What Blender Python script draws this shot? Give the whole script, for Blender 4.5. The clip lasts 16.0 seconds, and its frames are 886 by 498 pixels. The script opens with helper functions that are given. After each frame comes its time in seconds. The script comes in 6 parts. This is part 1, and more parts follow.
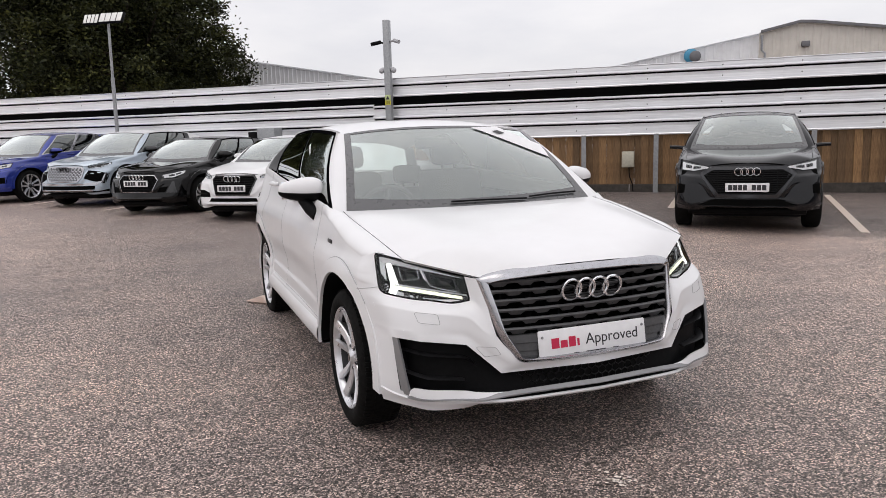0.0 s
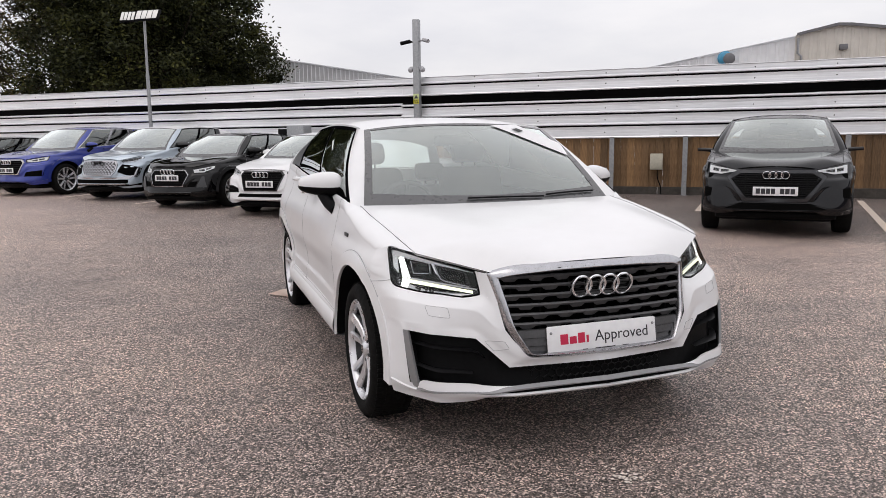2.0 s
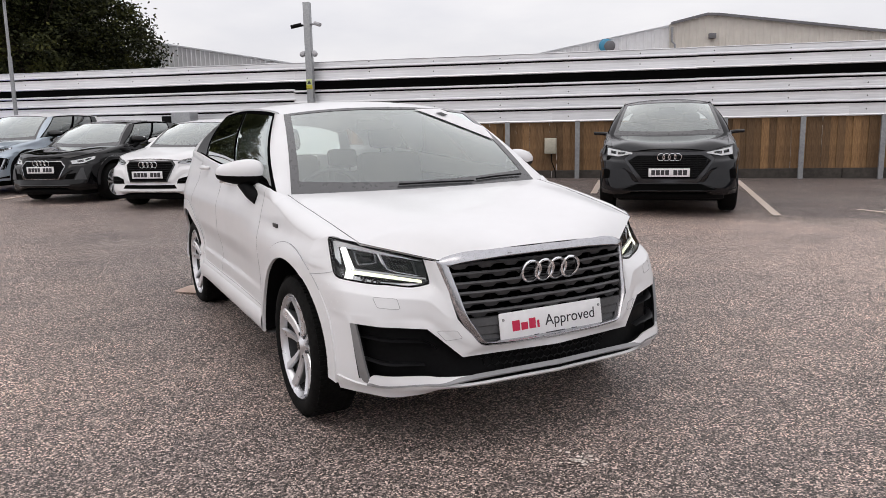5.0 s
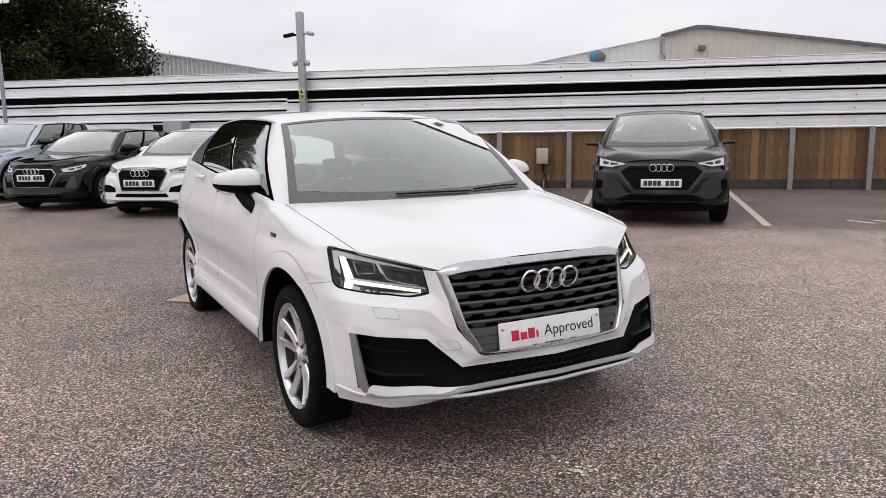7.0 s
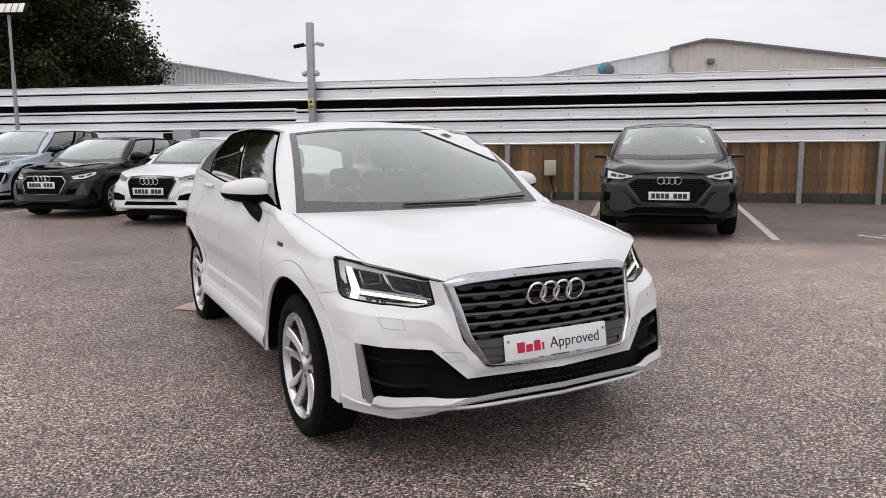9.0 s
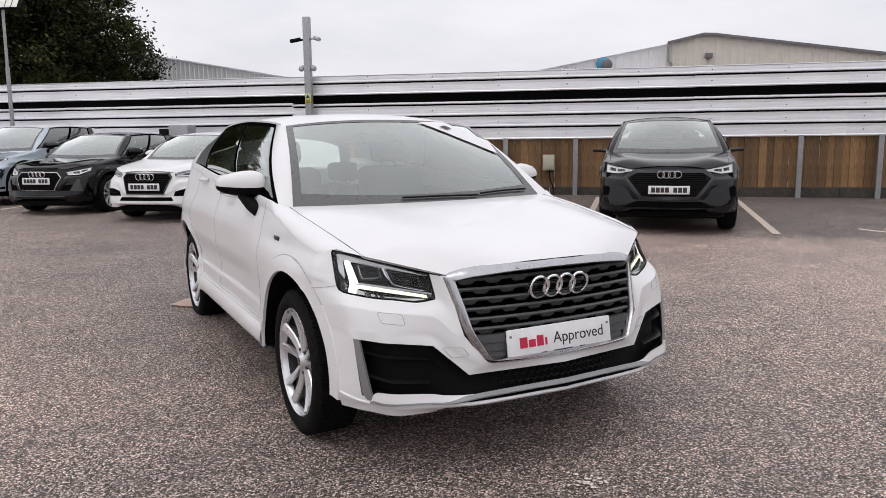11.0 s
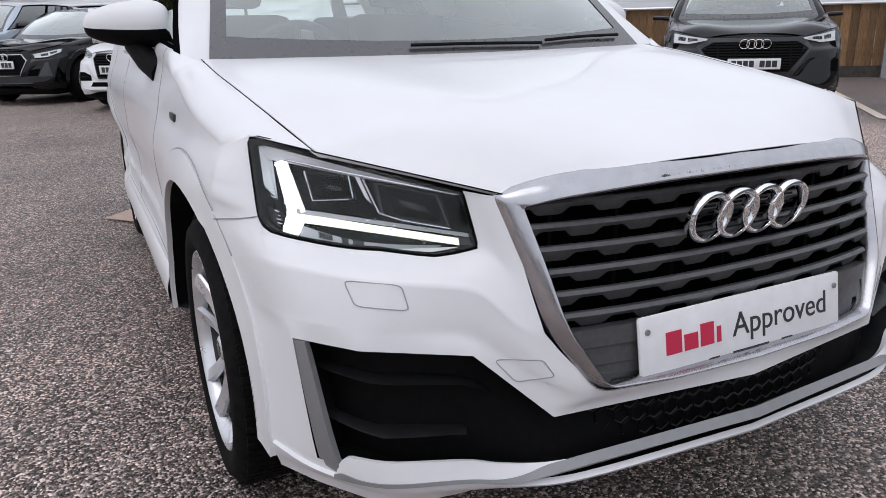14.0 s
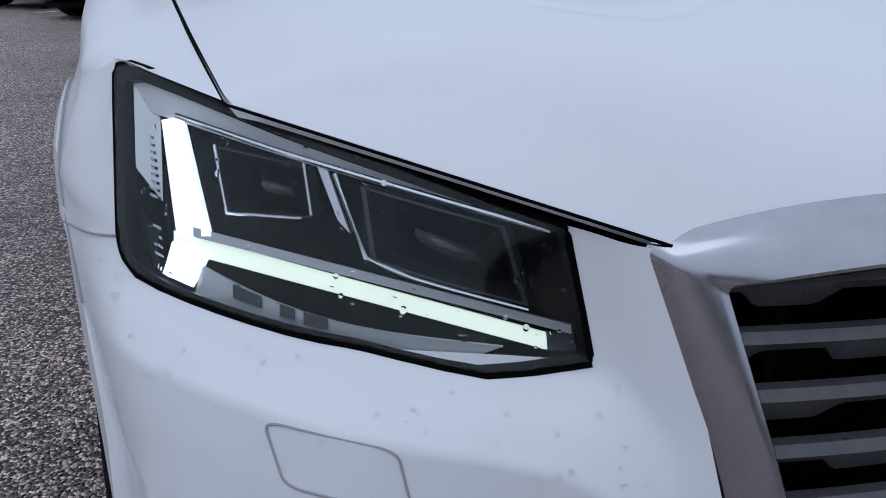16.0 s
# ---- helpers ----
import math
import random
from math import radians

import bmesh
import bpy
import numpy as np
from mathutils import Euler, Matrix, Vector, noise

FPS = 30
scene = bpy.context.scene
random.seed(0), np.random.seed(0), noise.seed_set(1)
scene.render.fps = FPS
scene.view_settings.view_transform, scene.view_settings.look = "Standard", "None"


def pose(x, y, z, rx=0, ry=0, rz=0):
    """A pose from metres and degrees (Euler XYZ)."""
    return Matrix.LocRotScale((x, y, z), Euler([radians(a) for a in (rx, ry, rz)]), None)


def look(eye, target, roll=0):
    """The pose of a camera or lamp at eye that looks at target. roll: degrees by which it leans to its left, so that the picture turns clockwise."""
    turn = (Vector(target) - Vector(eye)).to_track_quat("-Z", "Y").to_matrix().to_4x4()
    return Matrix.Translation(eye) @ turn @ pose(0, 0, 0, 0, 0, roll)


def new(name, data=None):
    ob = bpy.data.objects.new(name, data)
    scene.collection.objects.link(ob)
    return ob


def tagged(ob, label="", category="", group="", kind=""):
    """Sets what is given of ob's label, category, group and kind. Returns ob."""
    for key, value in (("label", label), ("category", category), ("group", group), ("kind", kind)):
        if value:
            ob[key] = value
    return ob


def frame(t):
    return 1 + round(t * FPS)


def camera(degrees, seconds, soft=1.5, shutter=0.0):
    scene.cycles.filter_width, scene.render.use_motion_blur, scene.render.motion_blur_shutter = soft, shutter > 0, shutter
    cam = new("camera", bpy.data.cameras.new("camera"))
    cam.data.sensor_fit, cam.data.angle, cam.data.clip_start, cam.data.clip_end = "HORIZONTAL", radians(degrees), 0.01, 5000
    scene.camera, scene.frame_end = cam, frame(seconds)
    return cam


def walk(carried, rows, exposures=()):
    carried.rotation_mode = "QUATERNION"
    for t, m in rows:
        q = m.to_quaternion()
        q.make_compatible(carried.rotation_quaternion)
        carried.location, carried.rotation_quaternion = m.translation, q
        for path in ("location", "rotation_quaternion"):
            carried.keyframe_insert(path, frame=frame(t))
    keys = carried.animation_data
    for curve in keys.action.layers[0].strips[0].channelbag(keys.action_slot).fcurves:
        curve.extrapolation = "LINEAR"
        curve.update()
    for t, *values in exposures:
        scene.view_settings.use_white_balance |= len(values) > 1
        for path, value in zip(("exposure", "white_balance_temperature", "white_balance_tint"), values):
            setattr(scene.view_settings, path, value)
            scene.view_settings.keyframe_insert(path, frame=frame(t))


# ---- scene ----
cam = camera(63.0, 16.0, soft=0.5)
PATH = [
    (0, (-1.639, -3.335, 1.355), (-0.916, -1.493, 1.06), -1.5),
    (0.5, (-1.635, -3.345, 1.351), (-0.935, -1.493, 1.065), -1.3),
    (1, (-1.627, -3.354, 1.342), (-0.948, -1.495, 1.058), -1.0),
    (1.5, (-1.604, -3.376, 1.333), (-0.949, -1.508, 1.049), -0.7),
    (2, (-1.589, -3.396, 1.335), (-0.939, -1.527, 1.042), -0.7),
    (2.5, (-1.58, -3.393, 1.333), (-0.913, -1.532, 1.029), -0.8),
    (3, (-1.588, -3.39, 1.333), (-0.878, -1.548, 1.014), -1.0),
    (3.5, (-1.605, -3.358, 1.33), (-0.824, -1.548, 0.994), -1.2),
    (4, (-1.697, -3.25, 1.322), (-0.848, -1.473, 0.977), -1.3),
    (6.5, (-1.781, -3.186, 1.332), (-0.827, -1.457, 1.014), -1.0),
    (7, (-1.792, -3.185, 1.328), (-0.842, -1.452, 1.02), -0.9),
    (7.5, (-1.795, -3.191, 1.33), (-0.853, -1.451, 1.036), -0.9),
    (8, (-1.799, -3.192, 1.333), (-0.863, -1.448, 1.048), -0.7),
    (8.5, (-1.794, -3.188, 1.33), (-0.86, -1.441, 1.051), -0.6),
    (9, (-1.789, -3.186, 1.33), (-0.854, -1.44, 1.051), -0.4),
    (11.5, (-1.764, -3.063, 1.3), (-0.82, -1.326, 1.0), -0.7),
    (12, (-1.736, -2.957, 1.287), (-0.796, -1.221, 0.965), -1.0),
    (12.5, (-1.591, -2.736, 1.254), (-0.681, -0.991, 0.898), -1.3),
    (13, (-1.434, -2.456, 1.194), (-0.516, -0.730, 0.774), -1.4),
    (13.5, (-1.261, -2.066, 1.128), (-0.358, -0.357, 0.615), -1.6),
    (14, (-1.060, -1.710, 1.062), (-0.212, 0.008, 0.487), -1.3),
    (14.5, (-0.910, -1.382, 1.020), (-0.104, 0.337, 0.386), -0.3),
    (15, (-0.792, -1.111, 0.978), (-0.022, 0.604, 0.291), 0.7),
    (15.5, (-0.743, -1.004, 0.969), (-0.035, 0.728, 0.249), 1.2),
    (16, (-0.738, -1.053, 0.966), (-0.085, 0.692, 0.239), 1.1),
]
walk(cam, [(t, look(eye, target, roll)) for t, eye, target, roll in PATH],
     [(0, 0.10, 6650, 12), (13.2, 0.08, 6500, 12), (14.0, 0.05, 6150, 12), (14.5, 0.05, 5750, 12), (15.2, -0.42, 5400, 11), (16, -0.52, 5350, 10)])

# ---------------------------------------------------------------- light
# overcast afternoon: bright grey cloud deck, brighter overhead, one wide soft sun
world = bpy.data.worlds.new("overcast_sky")
scene.world = world
world.use_nodes = True
wn, wl = world.node_tree.nodes, world.node_tree.links
wn.clear()
w_out = wn.new("ShaderNodeOutputWorld")
w_bg = wn.new("ShaderNodeBackground")
w_sky = wn.new("ShaderNodeTexSky")
w_sky.sky_type = "NISHITA"
w_sky.sun_disc = False
w_sky.sun_elevation = radians(55)
w_sky.sun_rotation = radians(246)
w_sky.dust_density = 4.0
w_co = wn.new("ShaderNodeTexCoord")
w_sep = wn.new("ShaderNodeSeparateXYZ")
wl.new(w_co.outputs["Generated"], w_sep.inputs[0])
w_grad = wn.new("ShaderNodeValToRGB")
for stop, (pos, col) in zip(range(3), [(0.0, (0.80, 0.807, 0.832)), (0.30, (0.94, 0.946, 0.975)), (1.0, (1.20, 1.20, 1.23))]):
    el = w_grad.color_ramp.elements
    e = el[stop] if stop < 2 else el.new(pos)
    e.position, e.color = pos, (*col, 1)
wl.new(w_sep.outputs["Z"], w_grad.inputs[0])
w_map = wn.new("ShaderNodeMapping")
w_map.inputs["Scale"].default_value = (1.0, 1.0, 3.2)
wl.new(w_co.outputs["Generated"], w_map.inputs[0])
w_noise = wn.new("ShaderNodeTexNoise")
w_noise.inputs["Scale"].default_value = 3.1
w_noise.inputs["Detail"].default_value = 6
w_noise.inputs["Roughness"].default_value = 0.55
wl.new(w_map.outputs[0], w_noise.inputs["Vector"])
w_cl = wn.new("ShaderNodeValToRGB")
w_cl.color_ramp.elements[0].position, w_cl.color_ramp.elements[0].color = 0.30, (0.86, 0.87, 0.90, 1)
w_cl.color_ramp.elements[1].position, w_cl.color_ramp.elements[1].color = 0.68, (1.04, 1.035, 1.03, 1)
wl.new(w_noise.outputs["Fac"], w_cl.inputs[0])
w_mul = wn.new("ShaderNodeMixRGB")
w_mul.blend_type = "MULTIPLY"
w_mul.inputs[0].default_value = 1.0
wl.new(w_grad.outputs[0], w_mul.inputs[1])
wl.new(w_cl.outputs[0], w_mul.inputs[2])
w_mix = wn.new("ShaderNodeMixRGB")
w_mix.blend_type = "ADD"
w_mix.inputs[0].default_value = 0.012
wl.new(w_mul.outputs[0], w_mix.inputs[1])
wl.new(w_sky.outputs[0], w_mix.inputs[2])
wl.new(w_mix.outputs[0], w_bg.inputs["Color"])
w_bg.inputs["Strength"].default_value = 0.92
wl.new(w_bg.outputs[0], w_out.inputs["Surface"])

sun_data = bpy.data.lights.new("sun", "SUN")
sun_data.energy, sun_data.angle, sun_data.color = 0.36, radians(40), (1.0, 0.97, 0.93)
sun = new("sun", sun_data)
sun.matrix_world = look((-9, -4, 22), (0, 0, 0))


# ---------------------------------------------------------------- materials
def mat(name, color=(0.5, 0.5, 0.5), rough=0.5, metal=0.0, coat=0.0, spec=0.5):
    m = bpy.data.materials.new(name)
    m.use_nodes = True
    b = m.node_tree.nodes["Principled BSDF"]
    b.inputs["Base Color"].default_value = (*color, 1)
    b.inputs["Roughness"].default_value = rough
    b.inputs["Metallic"].default_value = metal
    b.inputs["Coat Weight"].default_value = coat
    b.inputs["Coat Roughness"].default_value = 0.04
    b.inputs["Specular IOR Level"].default_value = spec
    return m


def nodes_of(m):
    return m.node_tree.nodes, m.node_tree.links, m.node_tree.nodes["Principled BSDF"]


def coords(m, scale=(1, 1, 1), kind="Object"):
    n, l, b = nodes_of(m)
    c = n.new("ShaderNodeTexCoord")
    mp = n.new("ShaderNodeMapping")
    mp.inputs["Scale"].default_value = scale
    l.new(c.outputs[kind], mp.inputs[0])
    return mp.outputs[0]


def noise_fac(m, vec, scale, detail=4, rough=0.55):
    n, l, b = nodes_of(m)
    t = n.new("ShaderNodeTexNoise")
    t.inputs["Scale"].default_value, t.inputs["Detail"].default_value, t.inputs["Roughness"].default_value = scale, detail, rough
    l.new(vec, t.inputs["Vector"])
    return t.outputs["Fac"]


def ramp(m, fac, stops):
    n, l, b = nodes_of(m)
    r = n.new("ShaderNodeValToRGB")
    el = r.color_ramp.elements
    while len(el) < len(stops):
        el.new(0.5)
    for e, (p, c) in zip(el, stops):
        e.position = p
        e.color = (*c, 1) if len(c) == 3 else c
    l.new(fac, r.inputs[0])
    return r.outputs[0]


def mixed(m, mode, fac, a, b_):
    n, l, b = nodes_of(m)
    x = n.new("ShaderNodeMixRGB")
    x.blend_type = mode
    for k, v in ((0, fac), (1, a), (2, b_)):
        if hasattr(v, "links"):
            l.new(v, x.inputs[k])
        else:
            x.inputs[k].default_value = v if k == 0 else (*v, 1)
    return x.outputs[0]


def bump(m, height, strength=0.3, distance=0.01):
    n, l, b = nodes_of(m)
    k = n.new("ShaderNodeBump")
    k.inputs["Strength"].default_value, k.inputs["Distance"].default_value = strength, distance
    l.new(height, k.inputs["Height"])
    l.new(k.outputs[0], b.inputs["Normal"])


def grained(name, color, rough, amount=0.15, scale=20.0, metal=0.0, coat=0.0, bumps=0.0, big=2.0, spec=0.5):
    """A surface with variation at two scales in colour and roughness."""
    m = mat(name, color, rough, metal, coat, spec)
    n, l, b = nodes_of(m)
    v = coords(m)
    lo = tuple(c * (1 - amount) for c in color)
    hi = tuple(min(1, c * (1 + amount)) for c in color)
    a = ramp(m, noise_fac(m, v, scale), [(0.3, lo), (0.7, hi)])
    a2 = ramp(m, noise_fac(m, v, big, 5), [(0.25, (1 - amount,) * 3), (0.75, (1, 1, 1))])
    l.new(mixed(m, "MULTIPLY", 1.0, a, a2), b.inputs["Base Color"])
    r = ramp(m, noise_fac(m, v, scale * 0.6), [(0.2, (max(0.02, rough - 0.08),) * 3), (0.8, (min(1, rough + 0.08),) * 3)])
    l.new(r, b.inputs["Roughness"])
    if bumps:
        bump(m, noise_fac(m, v, scale * 2), bumps, 0.004)
    return m


def paint(name, color, metal=0.0, flake=0.0, coat=1.0, spec=0.5, ior=1.5):
    m = mat(name, color, 0.32, metal, coat, spec)
    m.node_tree.nodes["Principled BSDF"].inputs["Coat IOR"].default_value = ior
    n, l, b = nodes_of(m)
    v = coords(m)
    dirt = ramp(m, noise_fac(m, v, 3.0, 6, 0.65), [(0.35, (1, 1, 1)), (0.8, (0.93, 0.93, 0.925))])
    base = ramp(m, noise_fac(m, v, 400.0, 2), [(0.3, tuple(c * (1 - flake) for c in color)), (0.7, tuple(min(1, c * (1 + flake)) for c in color))])
    l.new(mixed(m, "MULTIPLY", 1.0, base, dirt), b.inputs["Base Color"])
    l.new(ramp(m, noise_fac(m, v, 9.0, 5), [(0.3, (0.02,) * 3), (0.75, (0.10,) * 3)]), b.inputs["Coat Roughness"])
    return m


def glass(name, tint=(0.9, 0.95, 0.93), rough=0.0, clear=0.85, faces=1.9):
    """Thin window glass: see-through sheet with a reflecting face."""
    m = bpy.data.materials.new(name)
    m.use_nodes = True
    n, l = m.node_tree.nodes, m.node_tree.links
    n.clear()
    out = n.new("ShaderNodeOutputMaterial")
    tr = n.new("ShaderNodeBsdfTransparent")
    tr.inputs[0].default_value = (*[c * clear for c in tint], 1)
    gl = n.new("ShaderNodeBsdfGlossy")
    gl.inputs["Color"].default_value = (0.95, 1, 0.975, 1)
    gl.inputs["Roughness"].default_value = rough
    fr = n.new("ShaderNodeFresnel")
    fr.inputs["IOR"].default_value = 1.52
    mx = n.new("ShaderNodeMixShader")
    tw = n.new("ShaderNodeMath")
    tw.operation = "MULTIPLY"
    tw.use_clamp = True
    tw.inputs[1].default_value = faces
    l.new(fr.outputs[0], tw.inputs[0])
    l.new(tw.outputs[0], mx.inputs[0])
    l.new(tr.outputs[0], mx.inputs[1])
    l.new(gl.outputs[0], mx.inputs[2])
    l.new(mx.outputs[0], out.inputs[0])
    return m


def lamp_glow(name, color, strength):
    m = mat(name, color, 0.3)
    b = m.node_tree.nodes["Principled BSDF"]
    b.inputs["Emission Color"].default_value = (*color, 1)
    b.inputs["Emission Strength"].default_value = strength
    return m


WHITE = paint("white_paint", (0.79, 0.79, 0.80), coat=0.35, spec=0.3)
BLACK_PAINT = paint("black_paint", (0.002, 0.002, 0.0024), 0.0, 0.0, 1.0, 0.0, 1.42)
GREY_PAINT = paint("dark_grey_metallic", (0.0045, 0.0045, 0.006), 0.0, 0.10, 1.0, 0.0, 1.42)
BLUE_PAINT = paint("deep_blue_metallic", (0.012, 0.030, 0.26), 0.35, 0.3)
ICE_PAINT = paint("pale_blue_metallic", (0.44, 0.51, 0.58), 0.40, 0.15, 1.0, 0.4)
DARK_PAINT = paint("charcoal_paint", (0.006, 0.0064, 0.008), 0.0, 0.2, 1.0, 0.0, 1.40)
PLASTIC = grained("black_plastic", (0.0045, 0.0045, 0.005), 0.5, 0.25, 60, spec=0.08)
INTAKE = grained("intake_plastic", (0.010, 0.010, 0.011), 0.42, 0.2, 60, spec=0.3)
GLOSS_BLACK = mat("gloss_black", (0.005, 0.005, 0.006), 0.08, 0, 0.6)
GRILLE_MAT = grained("grille_plastic", (0.095, 0.095, 0.098), 0.33, 0.15, 80, 0.35, spec=0.5)
SILVER = grained("satin_silver", (0.47, 0.47, 0.49), 0.20, 0.05, 40, 1.0)
DUCT_GREY = grained("duct_satin_grey", (0.27, 0.27, 0.275), 0.35, 0.06, 40, 0.35)
CHROME = mat("chrome", (0.86, 0.87, 0.88), 0.06, 1.0)
RIM = grained("alloy_silver", (0.72, 0.72, 0.74), 0.30, 0.06, 30, 0.75)
# dark alloy parts; in barrel and webs the colour stands in for shade
RIM_DARK = grained("dark_alloy_and_shade", (0.050, 0.050, 0.053), 0.40, 0.15, 30, 0.5)
RUBBER = grained("tyre_rubber", (0.010, 0.0098, 0.0095), 0.85, 0.35, 50, bumps=0.2, big=6, spec=0.10)
GLASS = glass("windscreen_glass", (0.86, 0.95, 0.92), 0.0, 0.86, 4.9)
GLASS_FAR = glass("parked_car_glass", (0.86, 0.95, 0.92), 0.0, 0.70, 5.2)
FRAME_BLACK = grained("window_frame_black", (0.004, 0.004, 0.0045), 0.35, 0.2, 40, spec=0.0)
DARK_GLASS = glass("privacy_glass", (0.30, 0.33, 0.33), 0.0, 0.55, 2.6)
LENS = glass("clear_lens", (1, 1, 1), 0.0, 0.98, 0.6)
SCREEN_FRIT = grained("screen_print", (0.055, 0.055, 0.058), 0.30, 0.10, 60, coat=1.0, spec=0.6)
LAMP_SILVER = mat("lamp_shelf_silver", (0.70, 0.71, 0.74), 0.30, 0.6)
LAMP_BLACK = mat("lamp_bezel", (0.006, 0.006, 0.007), 0.30, 0, 0.0, 0.10)
LAMP_PALE = mat("lamp_reflector_pale", (0.62, 0.64, 0.66), 0.25, 0.3)
LAMP_GREY = mat("lamp_reflector_grey", (0.42, 0.43, 0.45), 0.30, 0.6)
LAMP_DARK = mat("lamp_inner_dark", (0.040, 0.041, 0.044), 0.25, 0.4)
LAMP_MID = mat("lamp_surround_grey", (0.050, 0.051, 0.055), 0.22, 0.5)
LAMP_CLEAR = mat("lamp_clear_pale", (0.80, 0.80, 0.82), 0.30, 0.0)
LAMP_CHROME = mat("lamp_chrome", (0.75, 0.77, 0.80), 0.12, 1.0)
DRL = lamp_glow("running_light", (0.97, 1.0, 0.98), 1.35)
DRL_SOFT = lamp_glow("indicator_strip", (0.95, 1.0, 0.76), 0.78)
SEAM = mat("panel_gap", (0.002, 0.002, 0.002), 0.9, spec=0.05)
DOOR_SEAM = mat("door_gap", (0.36, 0.36, 0.365), 0.8, spec=0.1)
WET_GLASS = bpy.data.materials.new("wet_rear_glass")
WET_GLASS.use_nodes = True
g_n, g_l = WET_GLASS.node_tree.nodes, WET_GLASS.node_tree.links
g_n.clear()
g_out, g_mix, g_a, g_b = (g_n.new(k) for k in ("ShaderNodeOutputMaterial", "ShaderNodeMixShader", "ShaderNodeBsdfTransparent", "ShaderNodeBsdfTranslucent"))
g_b.inputs[0].default_value = (0.86, 0.95, 0.91, 1)
g_mix.inputs[0].default_value = 0.65
g_l.new(g_a.outputs[0], g_mix.inputs[1]), g_l.new(g_b.outputs[0], g_mix.inputs[2]), g_l.new(g_mix.outputs[0], g_out.inputs[0])
CABIN = grained("cabin_cloth", (0.022, 0.022, 0.024), 0.9, 0.3, 40, spec=0.08)
CABIN_TRIM = grained("cabin_leather", (0.085, 0.085, 0.088), 0.45, 0.15, 60)
CABIN_LIGHT = grained("headliner_cloth", (0.42, 0.42, 0.42), 0.9, 0.1, 30)
PLATE_WHITE = grained("plate_white", (0.82, 0.82, 0.83), 0.35, 0.05, 20)
RING_DARK = mat("dark_chrome", (0.03, 0.03, 0.034), 0.15, 0.8)
SURROUND_GREY = grained("satin_dark_grey", (0.045, 0.046, 0.05), 0.32, 0.1, 40, 0.5)
BLADE_GREY = grained("pillar_blade_grey", (0.055, 0.056, 0.058), 0.35, 0.1, 40, 0.4)
PLATE_RED = mat("plate_red", (0.55, 0.02, 0.07), 0.4)
PLATE_DARK = mat("plate_dark", (0.03, 0.03, 0.035), 0.4)


# ---------------------------------------------------------------- mesh tools
def mesh_from(name, bm, smooth=40):
    bmesh.ops.recalc_face_normals(bm, faces=bm.faces)
    me = bpy.data.meshes.new(name)
    bm.to_mesh(me)
    bm.free()
    if smooth:
        for p in me.polygons:
            p.use_smooth = True
        me.set_sharp_from_angle(angle=radians(smooth))
    return me


def part(name, bm, material, parent, label="", smooth=40):
    ob = new(name, mesh_from(name, bm, smooth))
    ob.data.materials.append(material)
    if parent is not None:
        ob.parent = parent
    return tagged(ob, label)


def empty(name, m=None):
    ob = new(name)
    ob.empty_display_size = 0.2
    if m is not None:
        ob.matrix_world = m
    return ob


def lerp(a, b, t):
    return a + (b - a) * t


def keyed(keys, t):
    """Smooth value through (place, value) keys, monotone between them."""
    n = len(keys)
    if t <= keys[0][0]:
        return keys[0][1]
    if t >= keys[-1][0]:
        return keys[-1][1]
    sl = [(keys[i + 1][1] - keys[i][1]) / (keys[i + 1][0] - keys[i][0]) for i in range(n - 1)]
    for i in range(n - 1):
        if t <= keys[i + 1][0]:
            def tan(k):
                if k == 0:
                    return sl[0]
                if k == n - 1:
                    return sl[-1]
                a, b = sl[k - 1], sl[k]
                return 0.0 if a * b <= 0 else 2 * a * b / (a + b)
            h = keys[i + 1][0] - keys[i][0]
            s = (t - keys[i][0]) / h
            a, b = tan(i) * h, tan(i + 1) * h
            return ((2 * s**3 - 3 * s**2 + 1) * keys[i][1] + (s**3 - 2 * s**2 + s) * a
                    + (3 * s**2 - 2 * s**3) * keys[i + 1][1] + (s**3 - s**2) * b)


def spline(pts, t):
    """Catmull-Rom through points, t from 0 to 1."""
    n = len(pts) - 1
    f = min(max(t, 0), 1) * n
    i = min(int(f), n - 1)
    s = f - i
    p1, p2 = Vector(pts[i]), Vector(pts[i + 1])
    p0 = Vector(pts[i - 1]) if i else p1 * 2 - p2
    p3 = Vector(pts[i + 2]) if i + 2 <= n else p2 * 2 - p1
    return 0.5 * ((2 * p1) + (p2 - p0) * s + (2 * p0 - 5 * p1 + 4 * p2 - p3) * s * s + (3 * p1 - p0 - 3 * p2 + p3) * s**3)


def grid(bm, f, nu, nv):
    """Adds the surface f(u, v), u and v from 0 to 1."""
    vs = [[bm.verts.new(f(i / nu, j / nv)) for j in range(nv + 1)] for i in range(nu + 1)]
    for i in range(nu):
        for j in range(nv):
            q = [vs[i][j], vs[i + 1][j], vs[i + 1][j + 1], vs[i][j + 1]]
            if (q[0].co - q[2].co).length > 1e-6:
                bm.faces.new(q)
    return vs


def sheet(f, nu, nv, thick=0.0):
    """A surface as a bmesh, given thickness along its normals when asked."""
    bm = bmesh.new()
    grid(bm, f, nu, nv)
    bmesh.ops.remove_doubles(bm, verts=bm.verts, dist=1e-5)
    if thick:
        bmesh.ops.recalc_face_normals(bm, faces=bm.faces)
        bmesh.ops.solidify(bm, geom=bm.faces[:], thickness=thick)
    return bm


